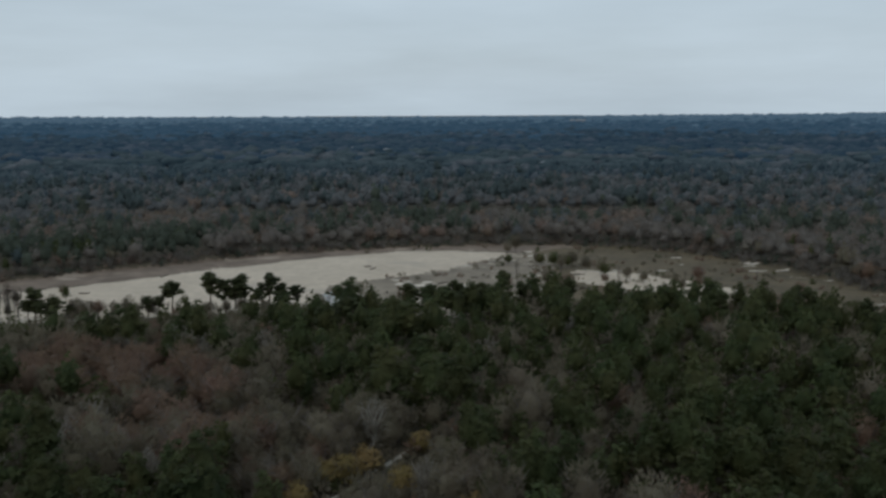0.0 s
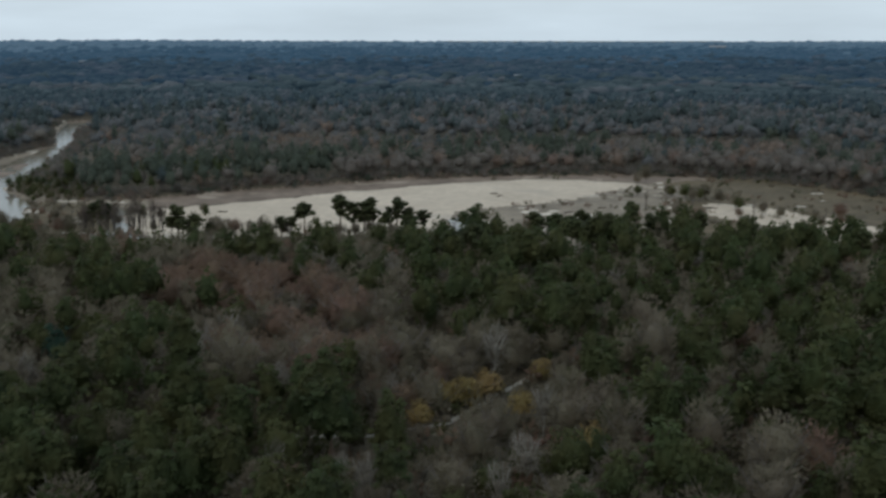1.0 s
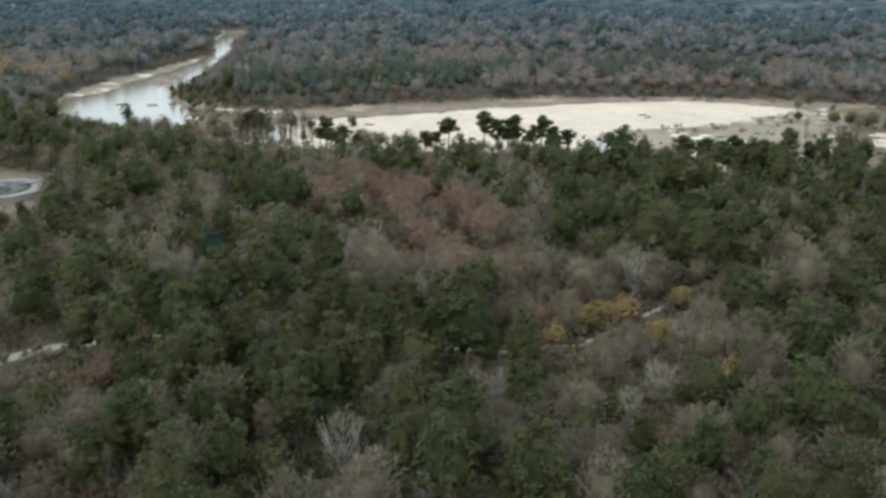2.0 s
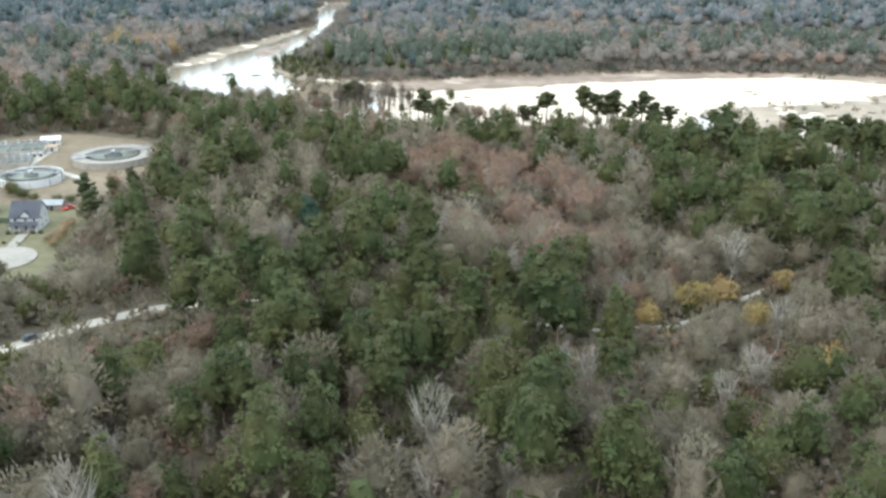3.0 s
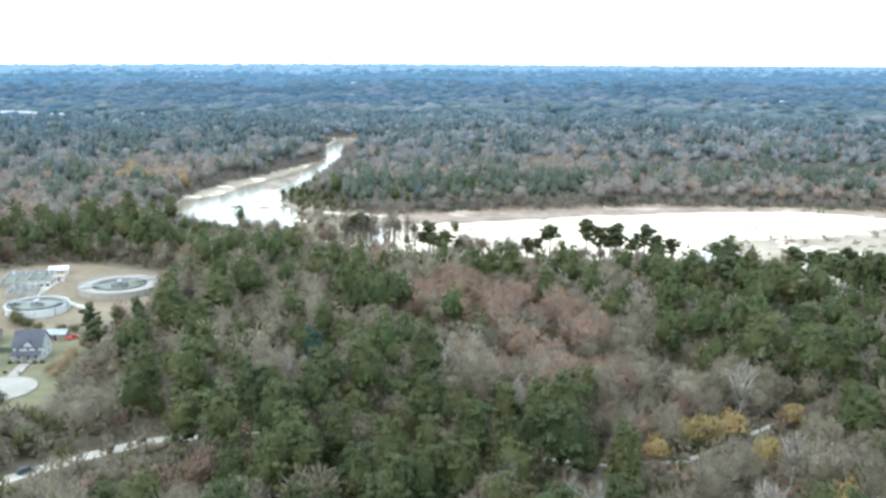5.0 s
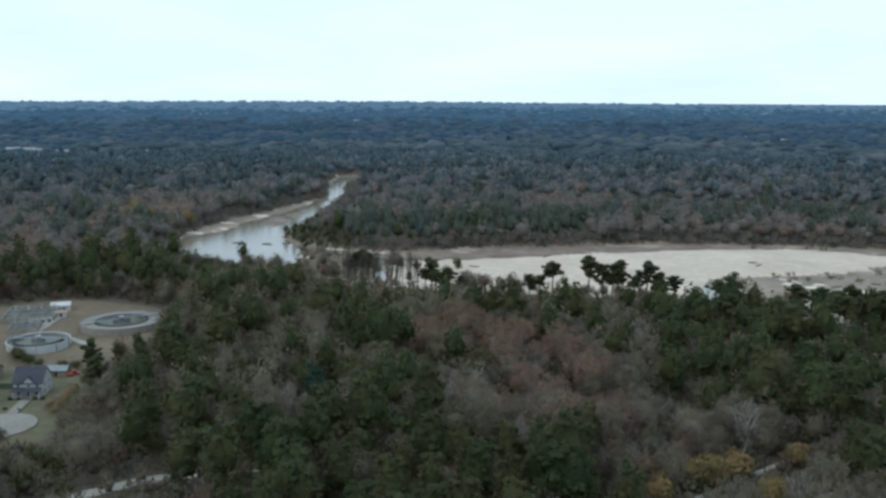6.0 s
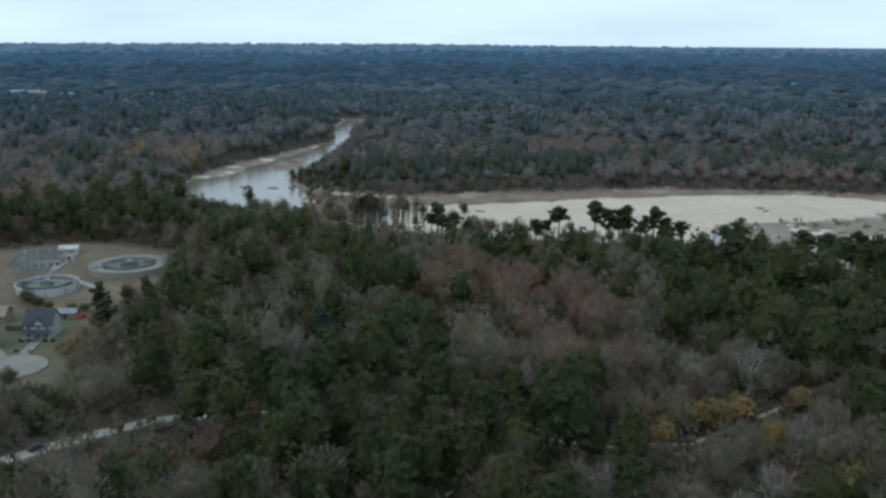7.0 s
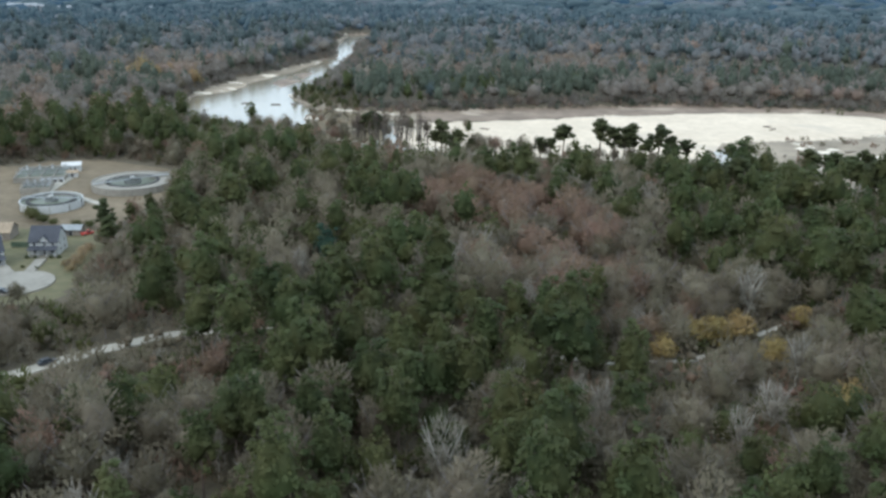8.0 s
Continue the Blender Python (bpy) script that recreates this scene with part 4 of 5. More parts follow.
for k in range(16):
    at("thin" if k % 3 else "rust", 40 + 10 * k + rng.normal() * 8, 530 - 2.2 * k + rng.normal() * 22, rng.uniform(0.45, 0.8))
for k in range(9):
    at("pine" if k % 4 == 0 else "bare", -268 + 8 * k + rng.normal() * 2, 470 + rng.normal() * 9, rng.uniform(0.35, 0.62))
for px, py, s in ((52, 652, 0.85), (45, 640, 0.6), (62, 600, 0.6), (75, 575, 0.7), (84, 590, 0.75), (98, 560, 0.7), (60, 520, 0.7), (110, 540, 0.6), (134, 520, 0.55)):
    at("bare", px, py, s)

for k, rows in single.items():
    masters = []
    name, label, group = NAMES[k]
    for n, (kind, px, py, pz, s, turn, wide) in enumerate(rows):
        m = Matrix.Translation((px, py, pz)) @ Matrix.Rotation(turn, 4, "Z") @ Matrix.Diagonal((wide, wide, s * rng.uniform(0.92, 1.08), 1))
        if len(masters) < len(FULL[k]):
            (wv, wf), (cv, cf) = FULL[k][len(masters)]
            root = thing(name, m, label, "tree", group)
            for pn, me in (("trunk", mesh_object("trunk", wv, wf, [BARK[BARK_OF[k]]])), ("crown", mesh_object("crown", cv, cf, [LEAF[k]]))):
                ob = new(pn, me)
                ob.parent = root
            root.matrix_basis = Matrix()
            root["place"] = n
            masters.append((root, m))
        else:
            copy_thing(masters[n % len(masters)][0], m)
    for root, m in masters:
        root.matrix_basis = m
        del root["place"]

# undergrowth and the brush along the banks
def shrubs(name, x, y, z, low, high, label, mix=("bare", "oak", "rust")):
    u = rng.uniform(0, 1, len(x))
    kinds_ = np.where(u < 0.7, mix[0], np.where(u < 0.84, mix[1], mix[2]))
    stuff(name, [(kinds_[q], x[q], y[q], z[q] - 0.1, rng.uniform(low, high), rng.uniform(0, 6.28)) for q in range(len(x))],
          {k: SHRUBS for k in mix}, lambda k: (WOODS[k],), label, "undergrowth")


x, y = scatter(128, 345, 6.8, -33, 58)
x2, y2 = scatter(345, 520, 7.0, 27, 58)
x, y, z, cap = settle(np.concatenate([x, x2]), np.concatenate([y, y2]), 2.0)
shrubs("undergrowth", x, y, z, 0.95, 1.7, "low brown and olive undergrowth below the trees")
x, y = scatter(400, 1150, 5.0, -33, 58)
v = dist(x, y, VALLEY) + 2.8 * wobble(x, y, 22) + 1.4 * wobble(x, y, 9, 2.0)
k = (v > -1.0) & (v < 12) & (dist(x, y, BANK, False) > 14)
shrubs("bank_brush", x[k], y[k], land(x[k], y[k])[0], 0.8, 1.7, "brown winter brush on the river banks", ("river_bare", "river_pine", "river_rust"))
stuff("near_woods", rest, MID, sets, "dense mixed winter wood of pines and bare hardwoods", "woods")


def prefixed(tier, kin):
    return np.array([tier + str(q) for q in kin])


def belt(name, r0, r1, spacing, a0, a1, templates, label, low=0.7, high=1.05):
    x, y = scatter(r0, r1, spacing, a0, a1)
    x, y, z, cap = settle(x, y)
    k = choose(x, y)
    s = rng.uniform(low, high, len(x)) * np.where(k == "pine", 0.78, 1.0)
    s = np.minimum(s, cap / 16.0)
    keep = s * 16 > 2.5
    x, y, z, k, s = x[keep], y[keep], z[keep], k[keep], s[keep]
    # distance, with ragged limits, picks which painted haze tint a tree gets
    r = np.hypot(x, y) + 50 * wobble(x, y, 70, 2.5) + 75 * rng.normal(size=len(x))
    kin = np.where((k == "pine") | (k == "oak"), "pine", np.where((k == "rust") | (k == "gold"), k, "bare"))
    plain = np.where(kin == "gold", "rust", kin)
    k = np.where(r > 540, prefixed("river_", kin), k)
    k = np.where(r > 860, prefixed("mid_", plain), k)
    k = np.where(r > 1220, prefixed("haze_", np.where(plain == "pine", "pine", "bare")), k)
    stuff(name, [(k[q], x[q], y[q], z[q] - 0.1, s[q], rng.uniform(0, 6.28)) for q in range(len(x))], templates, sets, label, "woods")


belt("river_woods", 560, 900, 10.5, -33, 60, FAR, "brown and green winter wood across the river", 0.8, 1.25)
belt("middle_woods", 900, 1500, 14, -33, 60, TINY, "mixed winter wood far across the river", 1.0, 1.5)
belt("trees_below", 5, 130, 10, -180, 180, TINY, "mixed winter wood straight below", 0.9, 1.2)
belt("outer_woods", 130, 900, 36, 60, -33, TINY, "mixed winter wood all round", 1.2, 1.7)

# the farthest woods: lumps of canopy to the horizon, in painted haze colours
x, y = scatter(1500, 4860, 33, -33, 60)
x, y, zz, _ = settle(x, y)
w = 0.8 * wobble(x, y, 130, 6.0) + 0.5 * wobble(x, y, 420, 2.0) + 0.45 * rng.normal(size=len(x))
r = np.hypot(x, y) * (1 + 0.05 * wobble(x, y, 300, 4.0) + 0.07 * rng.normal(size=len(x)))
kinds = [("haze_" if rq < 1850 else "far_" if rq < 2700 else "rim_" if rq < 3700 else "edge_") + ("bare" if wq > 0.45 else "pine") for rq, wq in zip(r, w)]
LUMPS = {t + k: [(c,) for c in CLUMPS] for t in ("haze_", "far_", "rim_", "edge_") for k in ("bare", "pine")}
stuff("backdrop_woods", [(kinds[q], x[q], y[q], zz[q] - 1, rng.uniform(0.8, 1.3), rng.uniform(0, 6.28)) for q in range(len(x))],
      LUMPS, lambda k: (WOODS[k],), "dark forest tinted with blue haze, stretching to the horizon", "woods")
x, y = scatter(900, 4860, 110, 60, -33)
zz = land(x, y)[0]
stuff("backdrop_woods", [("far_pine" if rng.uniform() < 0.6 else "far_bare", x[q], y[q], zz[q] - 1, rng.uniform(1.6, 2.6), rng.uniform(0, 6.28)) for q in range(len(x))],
      LUMPS, lambda k: (WOODS[k],), "dark haze-tinted forest stretching away on all sides", "woods")


# ---- the treatment plant ----
def level(px, py):
    return float(land(np.array([px]), np.array([py]))[0][0])


def clarifier(px, py, r, inner, turn, label, covered):
    t = thing("clarifier_tank", pose(px, py, level(px, py) - 0.3, 0, 0, turn), label, "tank", "round settling tanks")
    part("wall", ring(r - 0.4, r, 0, 3.4), concrete if covered else siding, t, "pale concrete wall")
    part("floor", disc(r - 0.2, 0.25), old_concrete, t)
    part("water", disc(r - 0.3, 2.55 if not covered else 2.2), tank_water, t, "dark still water")
    part("launder", ring(inner - 1.5, inner - 0.1, 2.2, 3.3), black_rubber, t, "dark coated overflow channel")
    part("weir", ring(inner - 1.8, inner - 1.52, 2.4, 3.15), old_concrete, t)
    if covered:
        part("walkway", ring(inner + 0.05, r - 0.45, 2.7, 3.05), concrete, t, "broad pale concrete deck")
    part("feed_well", ring(r * 0.2, r * 0.2 + 0.25, 2.2, 3.6, 40), galvanised, t)
    part("centre_column", rod((0, 0, 0.2), (0, 0, 4.4), 0.45, 16), galvanised, t)
    drive = part("drive_unit", box(-0.8, -0.8, 4.4, 0.8, 0.8, 5.1, 0.08), trim_white, t)
    part("motor", rod((-0.3, 0, 5.1), (-0.3, 0, 5.7), 0.28, 12), dark_metal, drive)
    bridge = part("bridge", box(-r + 0.1, -0.7, 3.75, r - 0.1, 0.7, 3.95), galvanised, t, "steel walkway bridge")
    for s in (-0.68, 0.68):
        bm = rod((-r + 0.2, s, 5.0), (r - 0.2, s, 5.0), 0.05, 6)
        rod((-r + 0.2, s, 4.5), (r - 0.2, s, 4.5), 0.04, 6, bm)
        for q in range(13):
            u = -r + 0.2 + (2 * r - 0.4) * q / 12
            rod((u, s, 3.9), (u, s, 5.0), 0.04, 6, bm)
        part("handrail", bm, galvanised, bridge)
    part("ladder", box(r, -0.3, 0, r + 0.12, 0.3, 4.2), dark_metal, t)
    for k in range(10):
        a = 2 * math.pi * k / 10
        part("buttress", box(-0.15, -0.12, 0, 0.15, 0.12, 3.3, 0.02), old_concrete, t, m=pose((r + 0.1) * math.cos(a), (r + 0.1) * math.sin(a), 0, 0, 0, math.degrees(a)))
    return t


clarifier(-294, 261, 12.2, 9.9, 25, "round open concrete settling tank with dark inner channel", False)
clarifier(-286.5, 299.5, 17.3, 11.5, 60, "large round concrete settling tank with broad pale deck", True)


def basin(px, py, turn, w, d):
    t = thing("aeration_basin", pose(px, py, level(px, py) - 0.2, 0, 0, turn), "rectangular grey concrete basin divided into channels", "basin", "aeration basins")
    h = 2.6
    for x0, y0, x1, y1 in ((-w, -d, w, -d + 0.5), (-w, d - 0.5, w, d), (-w, -d + 0.5, -w + 0.5, d - 0.5), (w - 0.5, -d + 0.5, w, d - 0.5)):
        part("wall", box(x0, y0, 0, x1, y1, h, 0.04), concrete, t)
    for u in (-w * 0.5, 0, w * 0.5):
        part("partition", box(u - 0.2, -d + 0.5, 0, u + 0.2, d - 0.5, h - 0.05, 0.03), concrete, t)
    part("water", box(-w + 0.5, -d + 0.5, 0.1, w - 0.5, d - 0.5, 1.7), tank_water, t, "dark water in the channels")
    for v in (-d * 0.33, d * 0.35):
        walkway = part("walkway", box(-w, v - 0.6, h + 0.02, w, v + 0.6, h + 0.16), galvanised, t, "grey steel grating")
        for s in (-0.58, 0.58):
            bm = rod((-w, v + s, h + 1.2), (w, v + s, h + 1.2), 0.05, 6)
            for q in range(10):
                u = -w + 2 * w * q / 9
                rod((u, v + s, h + 0.1), (u, v + s, h + 1.2), 0.05, 6, bm)
            part("handrail", bm, galvanised, walkway)
    for u in (-w * 0.75, -w * 0.25, w * 0.25, w * 0.75):
        mixer = part("aerator", rod((u, d * 0.66, 1.5), (u, d * 0.66, 3.6), 0.5, 14), trim_white, t, "white aerator motor housing")
        part("cap", rod((u, d * 0.66, 3.6), (u, d * 0.66, 3.9), 0.65, 14), galvanised, mixer)
    return t


basin(-336, 296, 38, 11, 11)
basin(-320, 277.5, 38, 6, 6)


def blower(px, py, turn):
    t = thing("blower_unit", pose(px, py, level(px, py), 0, 0, turn), "white steel blower cabinet on concrete pad", "machine", "white blower cabinets")
    part("pad", box(-1.2, -1.0, -0.3, 1.2, 1.0, 0.2, 0.03), concrete, t)
    part("cabinet", box(-0.95, -0.75, 0.2, 0.95, 0.75, 2.2, 0.06), trim_white, t)
    part("hood", box(-1.05, -0.85, 2.2, 1.05, 0.85, 2.4, 0.05), galvanised, t)
    part("louvre", box(-0.7, -0.79, 0.6, 0.7, -0.74, 1.8), dark_metal, t)
    return t


for k in range(4):
    blower(-326 + 2.6 * k * 0.75, 286 + 2.6 * k * 0.66, 38)


def gable_house(name, m, w, d, h, rise_, wall_mat, roof_mat, label, category, over=0.45, group=""):
    """Walls with a gable roof whose ridge runs along x."""
    t = thing(name, m, label, category, group)
    walls = part("wall", prism([(-d / 2, -0.5), (d / 2, -0.5), (d / 2, h), (0, h + rise_), (-d / 2, h)], -w / 2, w / 2), wall_mat, t, m=pose(0, 0, 0, 0, 0, -90))
    slope = rise_ / (d / 2)
    for s in (-1, 1):
        e = d / 2 + over
        prof = [(0, h + rise_ + 0.03), (s * e, h - slope * over + 0.03), (s * e, h - slope * over + 0.25), (0, h + rise_ + 0.25)]
        part("roof", prism(prof, -w / 2 - over, w / 2 + over), roof_mat, t, m=pose(0, 0, 0, 0, 0, -90))
    return t, walls


def opening(parent, x, y, z, w, h, face, door=False):
    """A window or door set on a wall face: 's' front, 'e' right side, 'w' left side."""
    turn = {"s": 0, "e": 90, "w": -90}[face]
    f = bmesh.new()
    for x0, z0, x1, z1 in ((-w / 2 - 0.12, -0.12, -w / 2, h + 0.12), (w / 2, -0.12, w / 2 + 0.12, h + 0.12), (-w / 2, h, w / 2, h + 0.12), (-w / 2, -0.12, w / 2, 0)):
        box(x0, -0.07, z0, x1, 0.03, z1, bm=f)
    frame_ob = part("door_frame" if door else "window", f, trim_white, parent, m=pose(x, y, z, 0, 0, turn))
    part("door" if door else "pane", box(-w / 2, -0.02, 0, w / 2, 0.02, h), dark_metal if door else glass, frame_ob)
    if not door:
        part("muntin", box(-0.03, -0.04, 0, 0.03, 0.0, h), trim_white, frame_ob)


def family_house(px, py, turn, roof_mat, wall_mat, label):
    t, walls = gable_house("house", pose(px, py, level(px, py), 0, 0, turn) @ Matrix.Scale(0.86, 4), 11, 10.5, 5.6, 5.0, wall_mat, roof_mat, label, "house", group="houses on the cul-de-sac")
    part("foundation", box(-5.6, -5.35, -0.8, 5.6, 5.35, 0.25), old_concrete, t)
    # front cross gable, its face flush with the wall
    part("front_gable", prism([(-2.6, 5.0), (2.6, 5.0), (0, 8.0)], -5.45, -1.0), wall_mat, t, m=pose(0.4, 0, 0))
    for s in (-1, 1):
        part("gable_roof", prism([(0, 8.05), (s * 3.0, 4.95), (s * 3.0, 5.15), (0, 8.27)], -5.9, -0.6), roof_mat, t, m=pose(0.4, 0, 0))
    # porch
    part("porch_floor", box(-5.3, -7.9, -0.3, 5.3, -5.36, 0.3, 0.03), concrete, t)
    part("porch_roof", prism([(5.27, 3.75), (5.27, 3.95), (8.3, 3.0), (8.3, 2.8)], -5.6, 5.6), roof_mat, t, m=pose(0, 0, 0, 0, 0, -90))
    for u in (-5.0, -1.7, 1.7, 5.0):
        post = part("porch_post", box(u - 0.14, -7.9, 0.3, u + 0.14, -7.62, 2.95, 0.02), trim_white, t)
        part("post_base", box(u - 0.22, -7.98, 0.3, u + 0.22, -7.54, 0.8, 0.02), trim_white, post)
    for u in (-3.6, 0.4, 3.7):
        opening(t, u, -5.27, 3.9 if u != 0.4 else 4.0, 1.0, 1.3, "s")
    for u in (-3.4, 3.3):
        opening(t, u, -5.27, 0.9, 1.5, 1.6, "s")
    opening(t, 0.3, -5.27, 0.3, 1.1, 2.1, "s", True)
    for v in (-2.6, 2.2):
        opening(t, 5.52, v, 3.9, 0.9, 1.3, "e")
        opening(t, 5.52, v, 1.0, 0.9, 1.4, "e")
        opening(t, -5.52, v, 3.9, 0.9, 1.3, "w")
    chim = part("chimney", box(-3.6, 1.6, 6.6, -2.8, 2.4, 9.3, 0.04), old_concrete, t)
    part("chimney_cap", box(-3.7, 1.5, 9.3, -2.7, 2.5, 9.45, 0.02), dark_metal, chim)
    return t


family_house(-248.5, 217, 27, shingle, siding, "two-storey white house with slate-grey roof and porch")
family_house(-256.5, 198.5, 58, shingle, siding, "pale two-storey house with porch facing the street")
low, _ = gable_house("bungalow", pose(-279, 221, level(-279, 221), 0, 0, 30), 13, 9, 3.0, 2.4, wood_grey, tan_shingle, "low house with faded tan shingle roof", "house")
opening(low, -3, -4.52, 0.9, 1.2, 1.2, "s")
opening(low, 3, -4.52, 0.9, 1.2, 1.2, "s")
opening(low, 0, -4.52, 0.1, 1.0, 2.0, "s", True)
shed, _ = gable_house("shed", pose(-257, 236, level(-257, 236), 0, 0, 27), 7, 5, 2.3, 1.1, wood_grey, galvanised, "small grey shed with metal roof behind house", "shed")
opening(shed, 0, -2.52, 0.0, 1.4, 2.0, "s", True)
office, _ = gable_house("control_hut", pose(-333, 310, level(-333, 310), 0, 0, 40), 8, 4.5, 2.8, 1.2, siding, trim_white, "small white control hut with pale roof", "hut")
opening(office, -2, -2.27, 0.9, 1.0, 1.0, "s")
opening(office, 1.5, -2.27, 0.0, 1.0, 2.0, "s", True)
box_hut, _ = gable_house("storage_hut", pose(-324, 301.5, level(-324, 301.5), 0, 0, 40), 4.5, 3.2, 2.2, 0.7, trim_white, tan_shingle, "little cream storage hut on bare dirt", "hut")
opening(box_hut, 0, -1.62, 0.0, 1.0, 1.9, "s", True)


def porch_shrub(px, py, s):
    t = thing("shrub", pose(px, py, level(px, py) - 0.05), "low dark green shrub beside the porch", "shrub", "shrubs along the porch")
    vv, ff = tufts([(0, 0, 0.55), (0.35, 0.2, 0.4), (-0.3, 0.15, 0.45)], np.array([0.7, 0.5, 0.5]) * s, 26, 0.16, 0.85, 0.4, 0.8)
    ob = new("leaves", mesh_object("leaves", vv, ff, [LEAF["bank"]]))
    ob.parent = t


for px, py, s in ((-249.5, 208.2, 1.2), (-246.6, 209.2, 1.0), (-242.0, 211.6, 1.1), (-239.8, 212.8, 1.3), (-243.0, 200.5, 1.0), (-238.0, 201.5, 0.9)):
    porch_shrub(px, py, s)


# ---- street, drives, fence ----
def pad(name, pts, material, lift, label, category):
    bm = bmesh.new()
    top = [bm.verts.new((x, y, level(x, y) + lift)) for x, y in pts]
    bot = [bm.verts.new((x, y, level(x, y) - 0.6)) for x, y in pts]
    bm.faces.new(top)
    for q in range(len(pts)):
        bm.faces.new((top[q], bot[q], bot[(q + 1) % len(pts)], top[(q + 1) % len(pts)]))
    bmesh.ops.recalc_face_normals(bm, faces=bm.faces)
    return tagged(part(name, bm, material), label, category, kind="structure")


circle = [(-232 + 11.2 * math.cos(a), 188.5 + 11.2 * math.sin(a)) for a in np.linspace(0, 2 * math.pi, 40, endpoint=False)]
pad("pavement", circle, concrete, 0.5, "pale concrete turning circle", "pavement")
pad("street", [(-236, 182), (-243, 190), (-300, 152), (-293, 144)], concrete, 0.46, "pale concrete street", "street")
pad("driveway", [(-238.4, 197), (-235.6, 198.4), (-241.8, 209.6), (-245, 208)], concrete, 0.54, "narrow concrete drive to the house", "driveway")
pad("driveway", [(-243, 190), (-240, 195), (-248.5, 199.5), (-251, 195.5)], concrete, 0.54, "short concrete drive to the house", "driveway")
pad("plant_lane", [(-312, 268), (-309, 272), (-322, 300), (-327, 298)], gravel, 0.35, "pale gravel lane between the tanks", "lane")
pad("plant_lane", [(-306, 276), (-304, 279.5), (-276, 272), (-276, 269)], gravel, 0.3, "pale gravel lane beside the tank", "lane")

fence = thing("fence", pose(-264, 214.6, level(-264, 214.6), 0, 0, 25), "dark green board fence between two houses", "fence")
for k in range(5):
    part("post", box(2.05 * k - 0.07, -0.07, -0.4, 2.05 * k + 0.07, 0.07, 2.1, 0.01), fence_green, fence)
board = box(-0.09, -0.12, 0.05, 0.09, -0.08, 1.95)
first_board = part("board", board, fence_green, fence, m=pose(0.1, 0, 0))
for k in range(1, 41):
    ob = new("board", first_board.data)
    ob.parent = fence
    ob.matrix_basis = pose(0.1 + 0.2 * k, 0, 0)
for zz_ in (0.5, 1.6):
    part("rail", box(0, -0.07, zz_, 8.2, 0.0, zz_ + 0.1), fence_green, fence)


def car(px, py, turn, paint, label, lift, pickup=False):
    t = thing("pickup_truck" if pickup else "car", pose(px, py, level(px, py) + lift, 0, 0, turn), label, "car")
    body = prism([(-2.25, 0.35), (2.2, 0.35), (2.3, 0.75), (1.3, 0.95), (-2.2, 1.0), (-2.3, 0.6)], -0.88, 0.88)
    part("body", body, paint, t)
    cab = [(-0.2, 0.96), (1.25, 0.96), (0.75, 1.55), (0.05, 1.6)] if pickup else [(-1.9, 0.99), (1.2, 0.96), (0.55, 1.48), (-1.35, 1.5)]
    cabin = part("cabin", prism(cab, -0.76, 0.76), glass, t, "dark glass cabin")
    part("roof_panel", prism([(cab[3][0], 1.5 + 0.1 * pickup), (cab[2][0], 1.48 + 0.07 * pickup), (cab[2][0], 1.56 + 0.07 * pickup), (cab[3][0], 1.58 + 0.1 * pickup)], -0.78, 0.78), paint, cabin)
    for u in (-1.4, 1.4):
        for v in (-0.8, 0.8):
            wheel = part("wheel", rod((u, v - 0.12, 0.34), (u, v + 0.12, 0.34), 0.34, 16), black_rubber, t)
            part("rim", rod((u, v * 1.16 - 0.02, 0.34), (u, v * 1.16 + 0.02, 0.34), 0.19, 12), galvanised, wheel)
    for v in (-0.6, 0.6):
        part("headlight", box(2.2, v - 0.18, 0.62, 2.31, v + 0.18, 0.76, 0.02), trim_white, t)
    return t


car(-251.5, 237.5, 70, red_paint, "red pickup truck parked beside the shed", 0.0, True)
car(-177.2, 149.5, 67, dark_paint, "dark saloon car on the gravel road", 0.38)
car(-228.5, 179.8, 20, dark_paint, "dark car parked at the street edge", 0.5)


# ---- far buildings ----
def far_building(px, py, turn, w, d, h, label, roof_mat):
    z0 = level(px, py)
    t, _ = gable_house("far_building", pose(px, py, z0, 0, 0, turn), w, d, h, h * 0.3, far_roofing, roof_mat, label, "building", 1.0, "white buildings far off in the woods")
    for k in range(int(w // 5)):
        opening(t, -w / 2 + 3 + 5 * k, -d / 2 - 0.02, h * 0.4, 1.6, 1.6, "s")
    return t


for px, py, w in ((-1262, 1098, 20), (-1236, 1106, 18), (-1212, 1100, 15), (-1160, 1104, 18), (-1042, 1160, 18)):
    far_building(px, py, 45, w, 12, 8.5, "white building with pale roof among far trees", far_roofing)
for px, py, w in ((-1990, 2510, 30), (-1310, 2350, 22), (-205, 2010, 14), (-120, 1950, 12), (-60, 1680, 11), (170, 1560, 10)):
    far_building(px, py, 20, w, 9, 6.5, "pale building half hidden in far woods", far_roofing)
far_building(540, 3700, -8, 62, 30, 11, "long white warehouse on the far horizon", far_roofing)


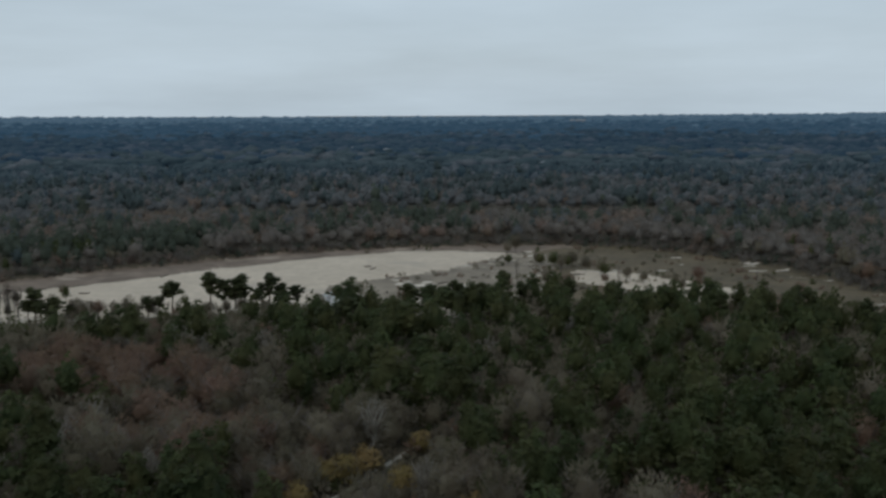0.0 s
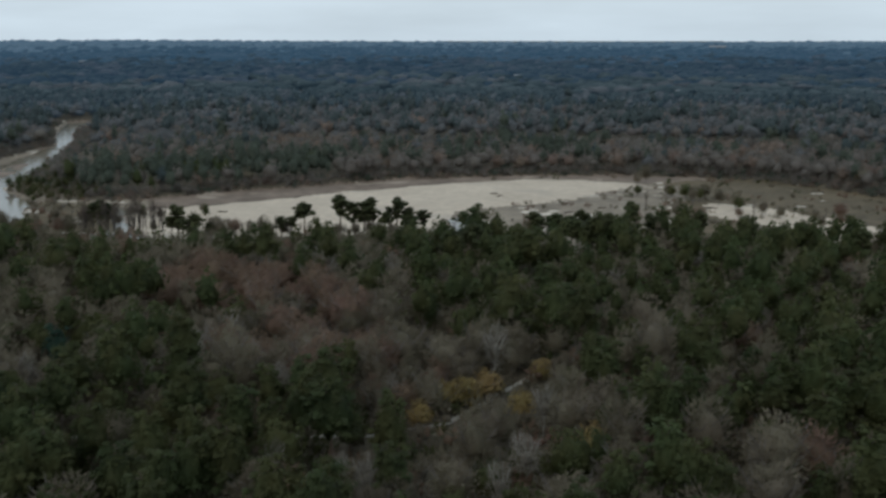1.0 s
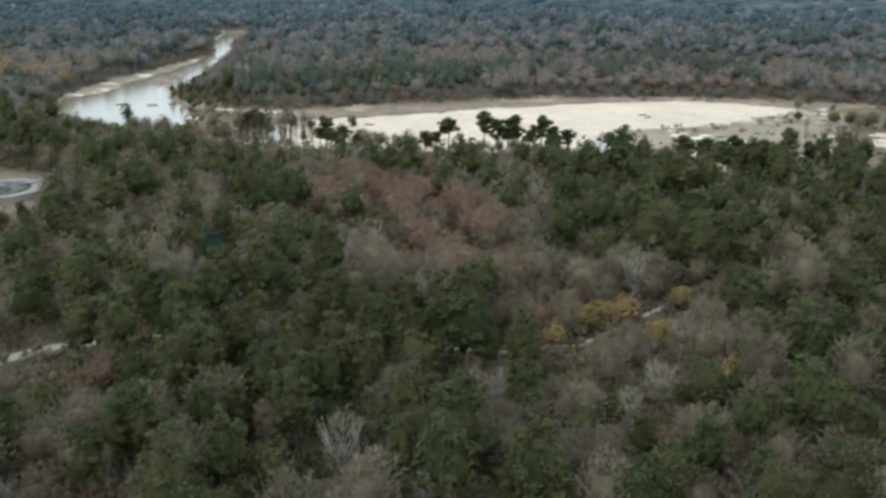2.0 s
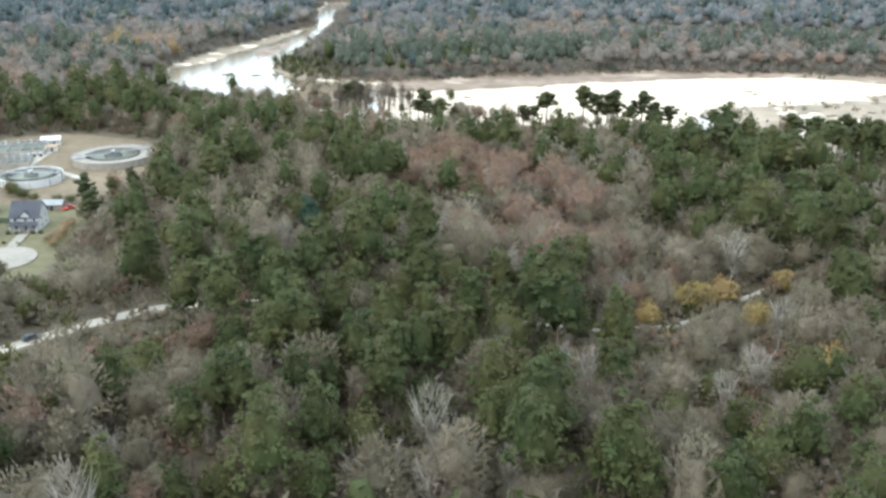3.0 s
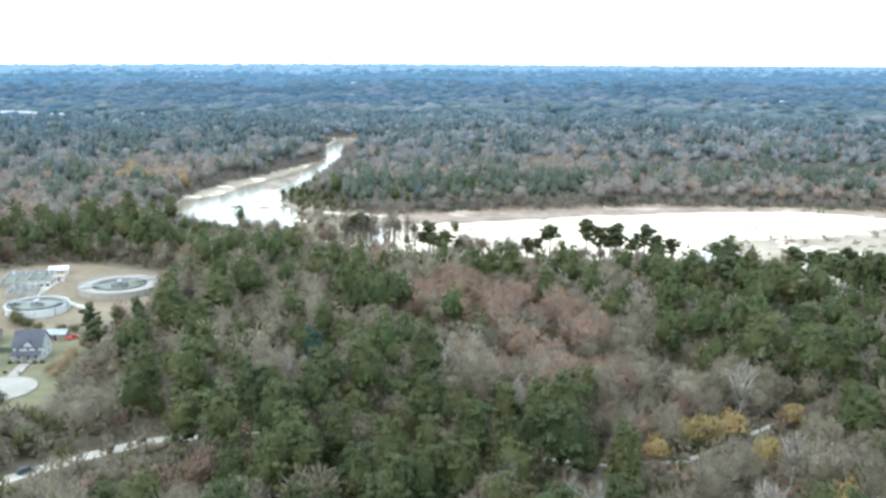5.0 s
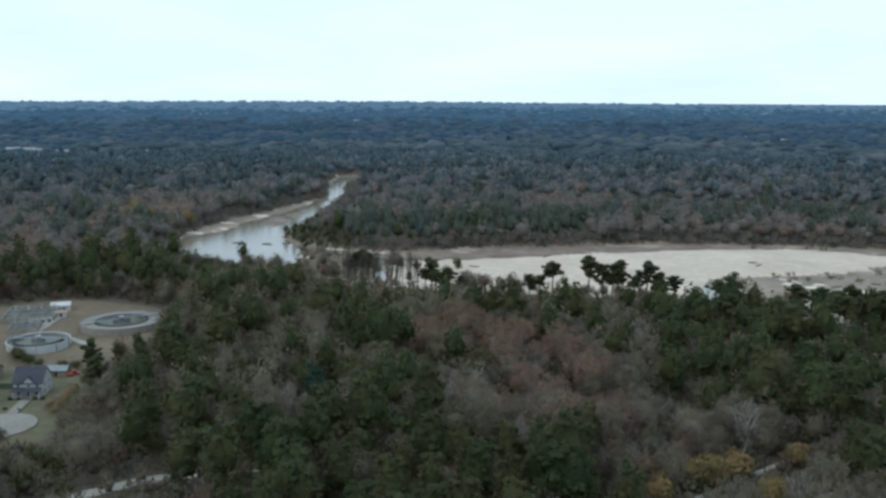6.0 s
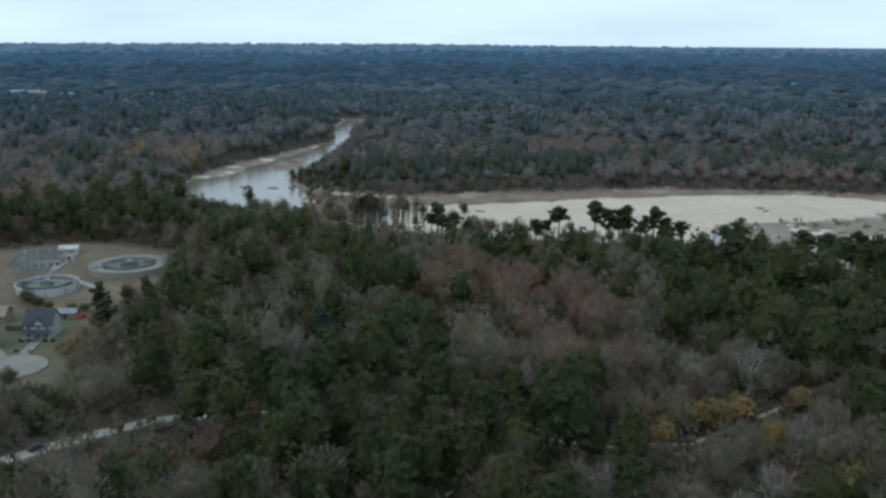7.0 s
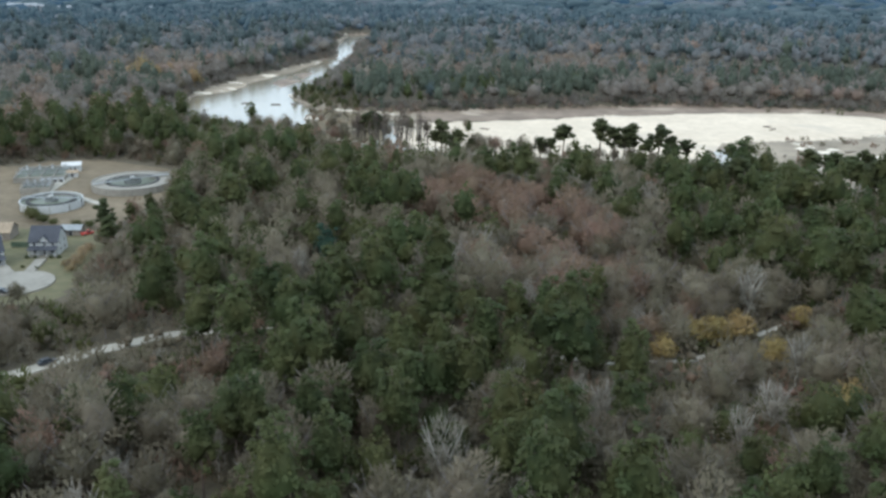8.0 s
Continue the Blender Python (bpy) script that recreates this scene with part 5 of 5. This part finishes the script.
# ---- driftwood and brush on the river bed ----
def driftwood(px, py, turn, length):
    t = thing("driftwood_log", pose(px, py, max(level(px, py), WATER_Z) + 0.15, 0, 0, turn), "dark stranded log on pale river sand", "log", "stranded logs on the river bed")
    vv, ff = join([tube((-length / 2, 0, 0), (0, 0.3, 0.15), 0.5, 0.42, 7), tube((0, 0.3, 0.15), (length / 2, 0, 0.1), 0.42, 0.2, 7)])
    ob = new("log", mesh_object("log", vv, ff, [rock_mat]))
    ob.parent = t
    for p0, p1, r0 in (((-length / 2, 0, 0), (-length / 2 - 0.8, 0.9, 1.0), 0.2), ((-length / 2, 0, 0), (-length / 2 - 0.9, -0.7, 0.8), 0.2), ((0, 0.3, 0.2), (0.9, 1.3, 1.2), 0.12)):
        vv, ff = tube(p0, p1, r0, r0 * 0.25, 4)
        ob = new("root" if r0 > 0.15 else "snag", mesh_object("root", vv, ff, [rock_mat]))
        ob.parent = t
    return t


# small trees and thickets at the river fork
def thicket(poly, spacing, low, high, kinds_):
    xs, ys = [p[0] for p in poly], [p[1] for p in poly]
    tx, ty = np.meshgrid(np.arange(min(xs), max(xs), spacing), np.arange(min(ys), max(ys), spacing))
    tx, ty = (tx + rng.normal(size=tx.shape) * spacing * 0.35).ravel(), (ty + rng.normal(size=ty.shape) * spacing * 0.35).ravel()
    ok = (dist(tx, ty, poly) < 0) & (land(tx, ty)[0] > WATER_Z + 0.1)
    return [(kinds_[rng.integers(len(kinds_))], px, py, level(px, py) - 0.1, rng.uniform(low, high), rng.uniform(0, 6.28)) for px, py in zip(tx[ok], ty[ok])]


stuff("fork_thicket", thicket(SPIT, 4.6, 0.22, 0.48, ["pine", "oak", "oak", "bare"]), MID, sets, "dark green and brown thicket at the river fork", "thicket")
stuff("fork_thicket", thicket(SCRUB, 9.0, 0.16, 0.4, ["bare", "bare", "rust", "pale"]), MID, sets, "thin brown scrub on sandy river fork", "thicket")
driftwood(-391, 526, 20, 7)
for k in range(34):
    px, py = (rng.uniform(-50, 90), rng.uniform(470, 600)) if k < 18 else (rng.uniform(-385, -290), rng.uniform(520, 590))
    if k >= 28:
        px, py = rng.uniform(-240, -80), rng.uniform(500, 560)
    driftwood(px, py, rng.uniform(0, 180), rng.uniform(4, 9))

brush = []
for k in range(420):
    px, py = (rng.uniform(-62, 250), rng.uniform(455, 690)) if k < 280 else (rng.uniform(-395, -262), rng.uniform(505, 606))
    d1 = float(dist(np.array([px]), np.array([py]), VALLEY)[0])
    if d1 > -2 or float(dist(np.array([px]), np.array([py]), BAR)[0]) < 2 or level(px, py) < WATER_Z + 0.1:
        continue
    brush.append(("oak" if rng.uniform() < 0.25 else "bare" if rng.uniform() < 0.6 else "rust", px, py, level(px, py) - 0.1, rng.uniform(0.4, 1.0), rng.uniform(0, 6.28)))
stuff("river_brush", brush, {k: SHRUBS for k in ("oak", "bare", "rust")}, lambda k: (WOODS[k],), "low brown brush on sandy river flats", "brush")
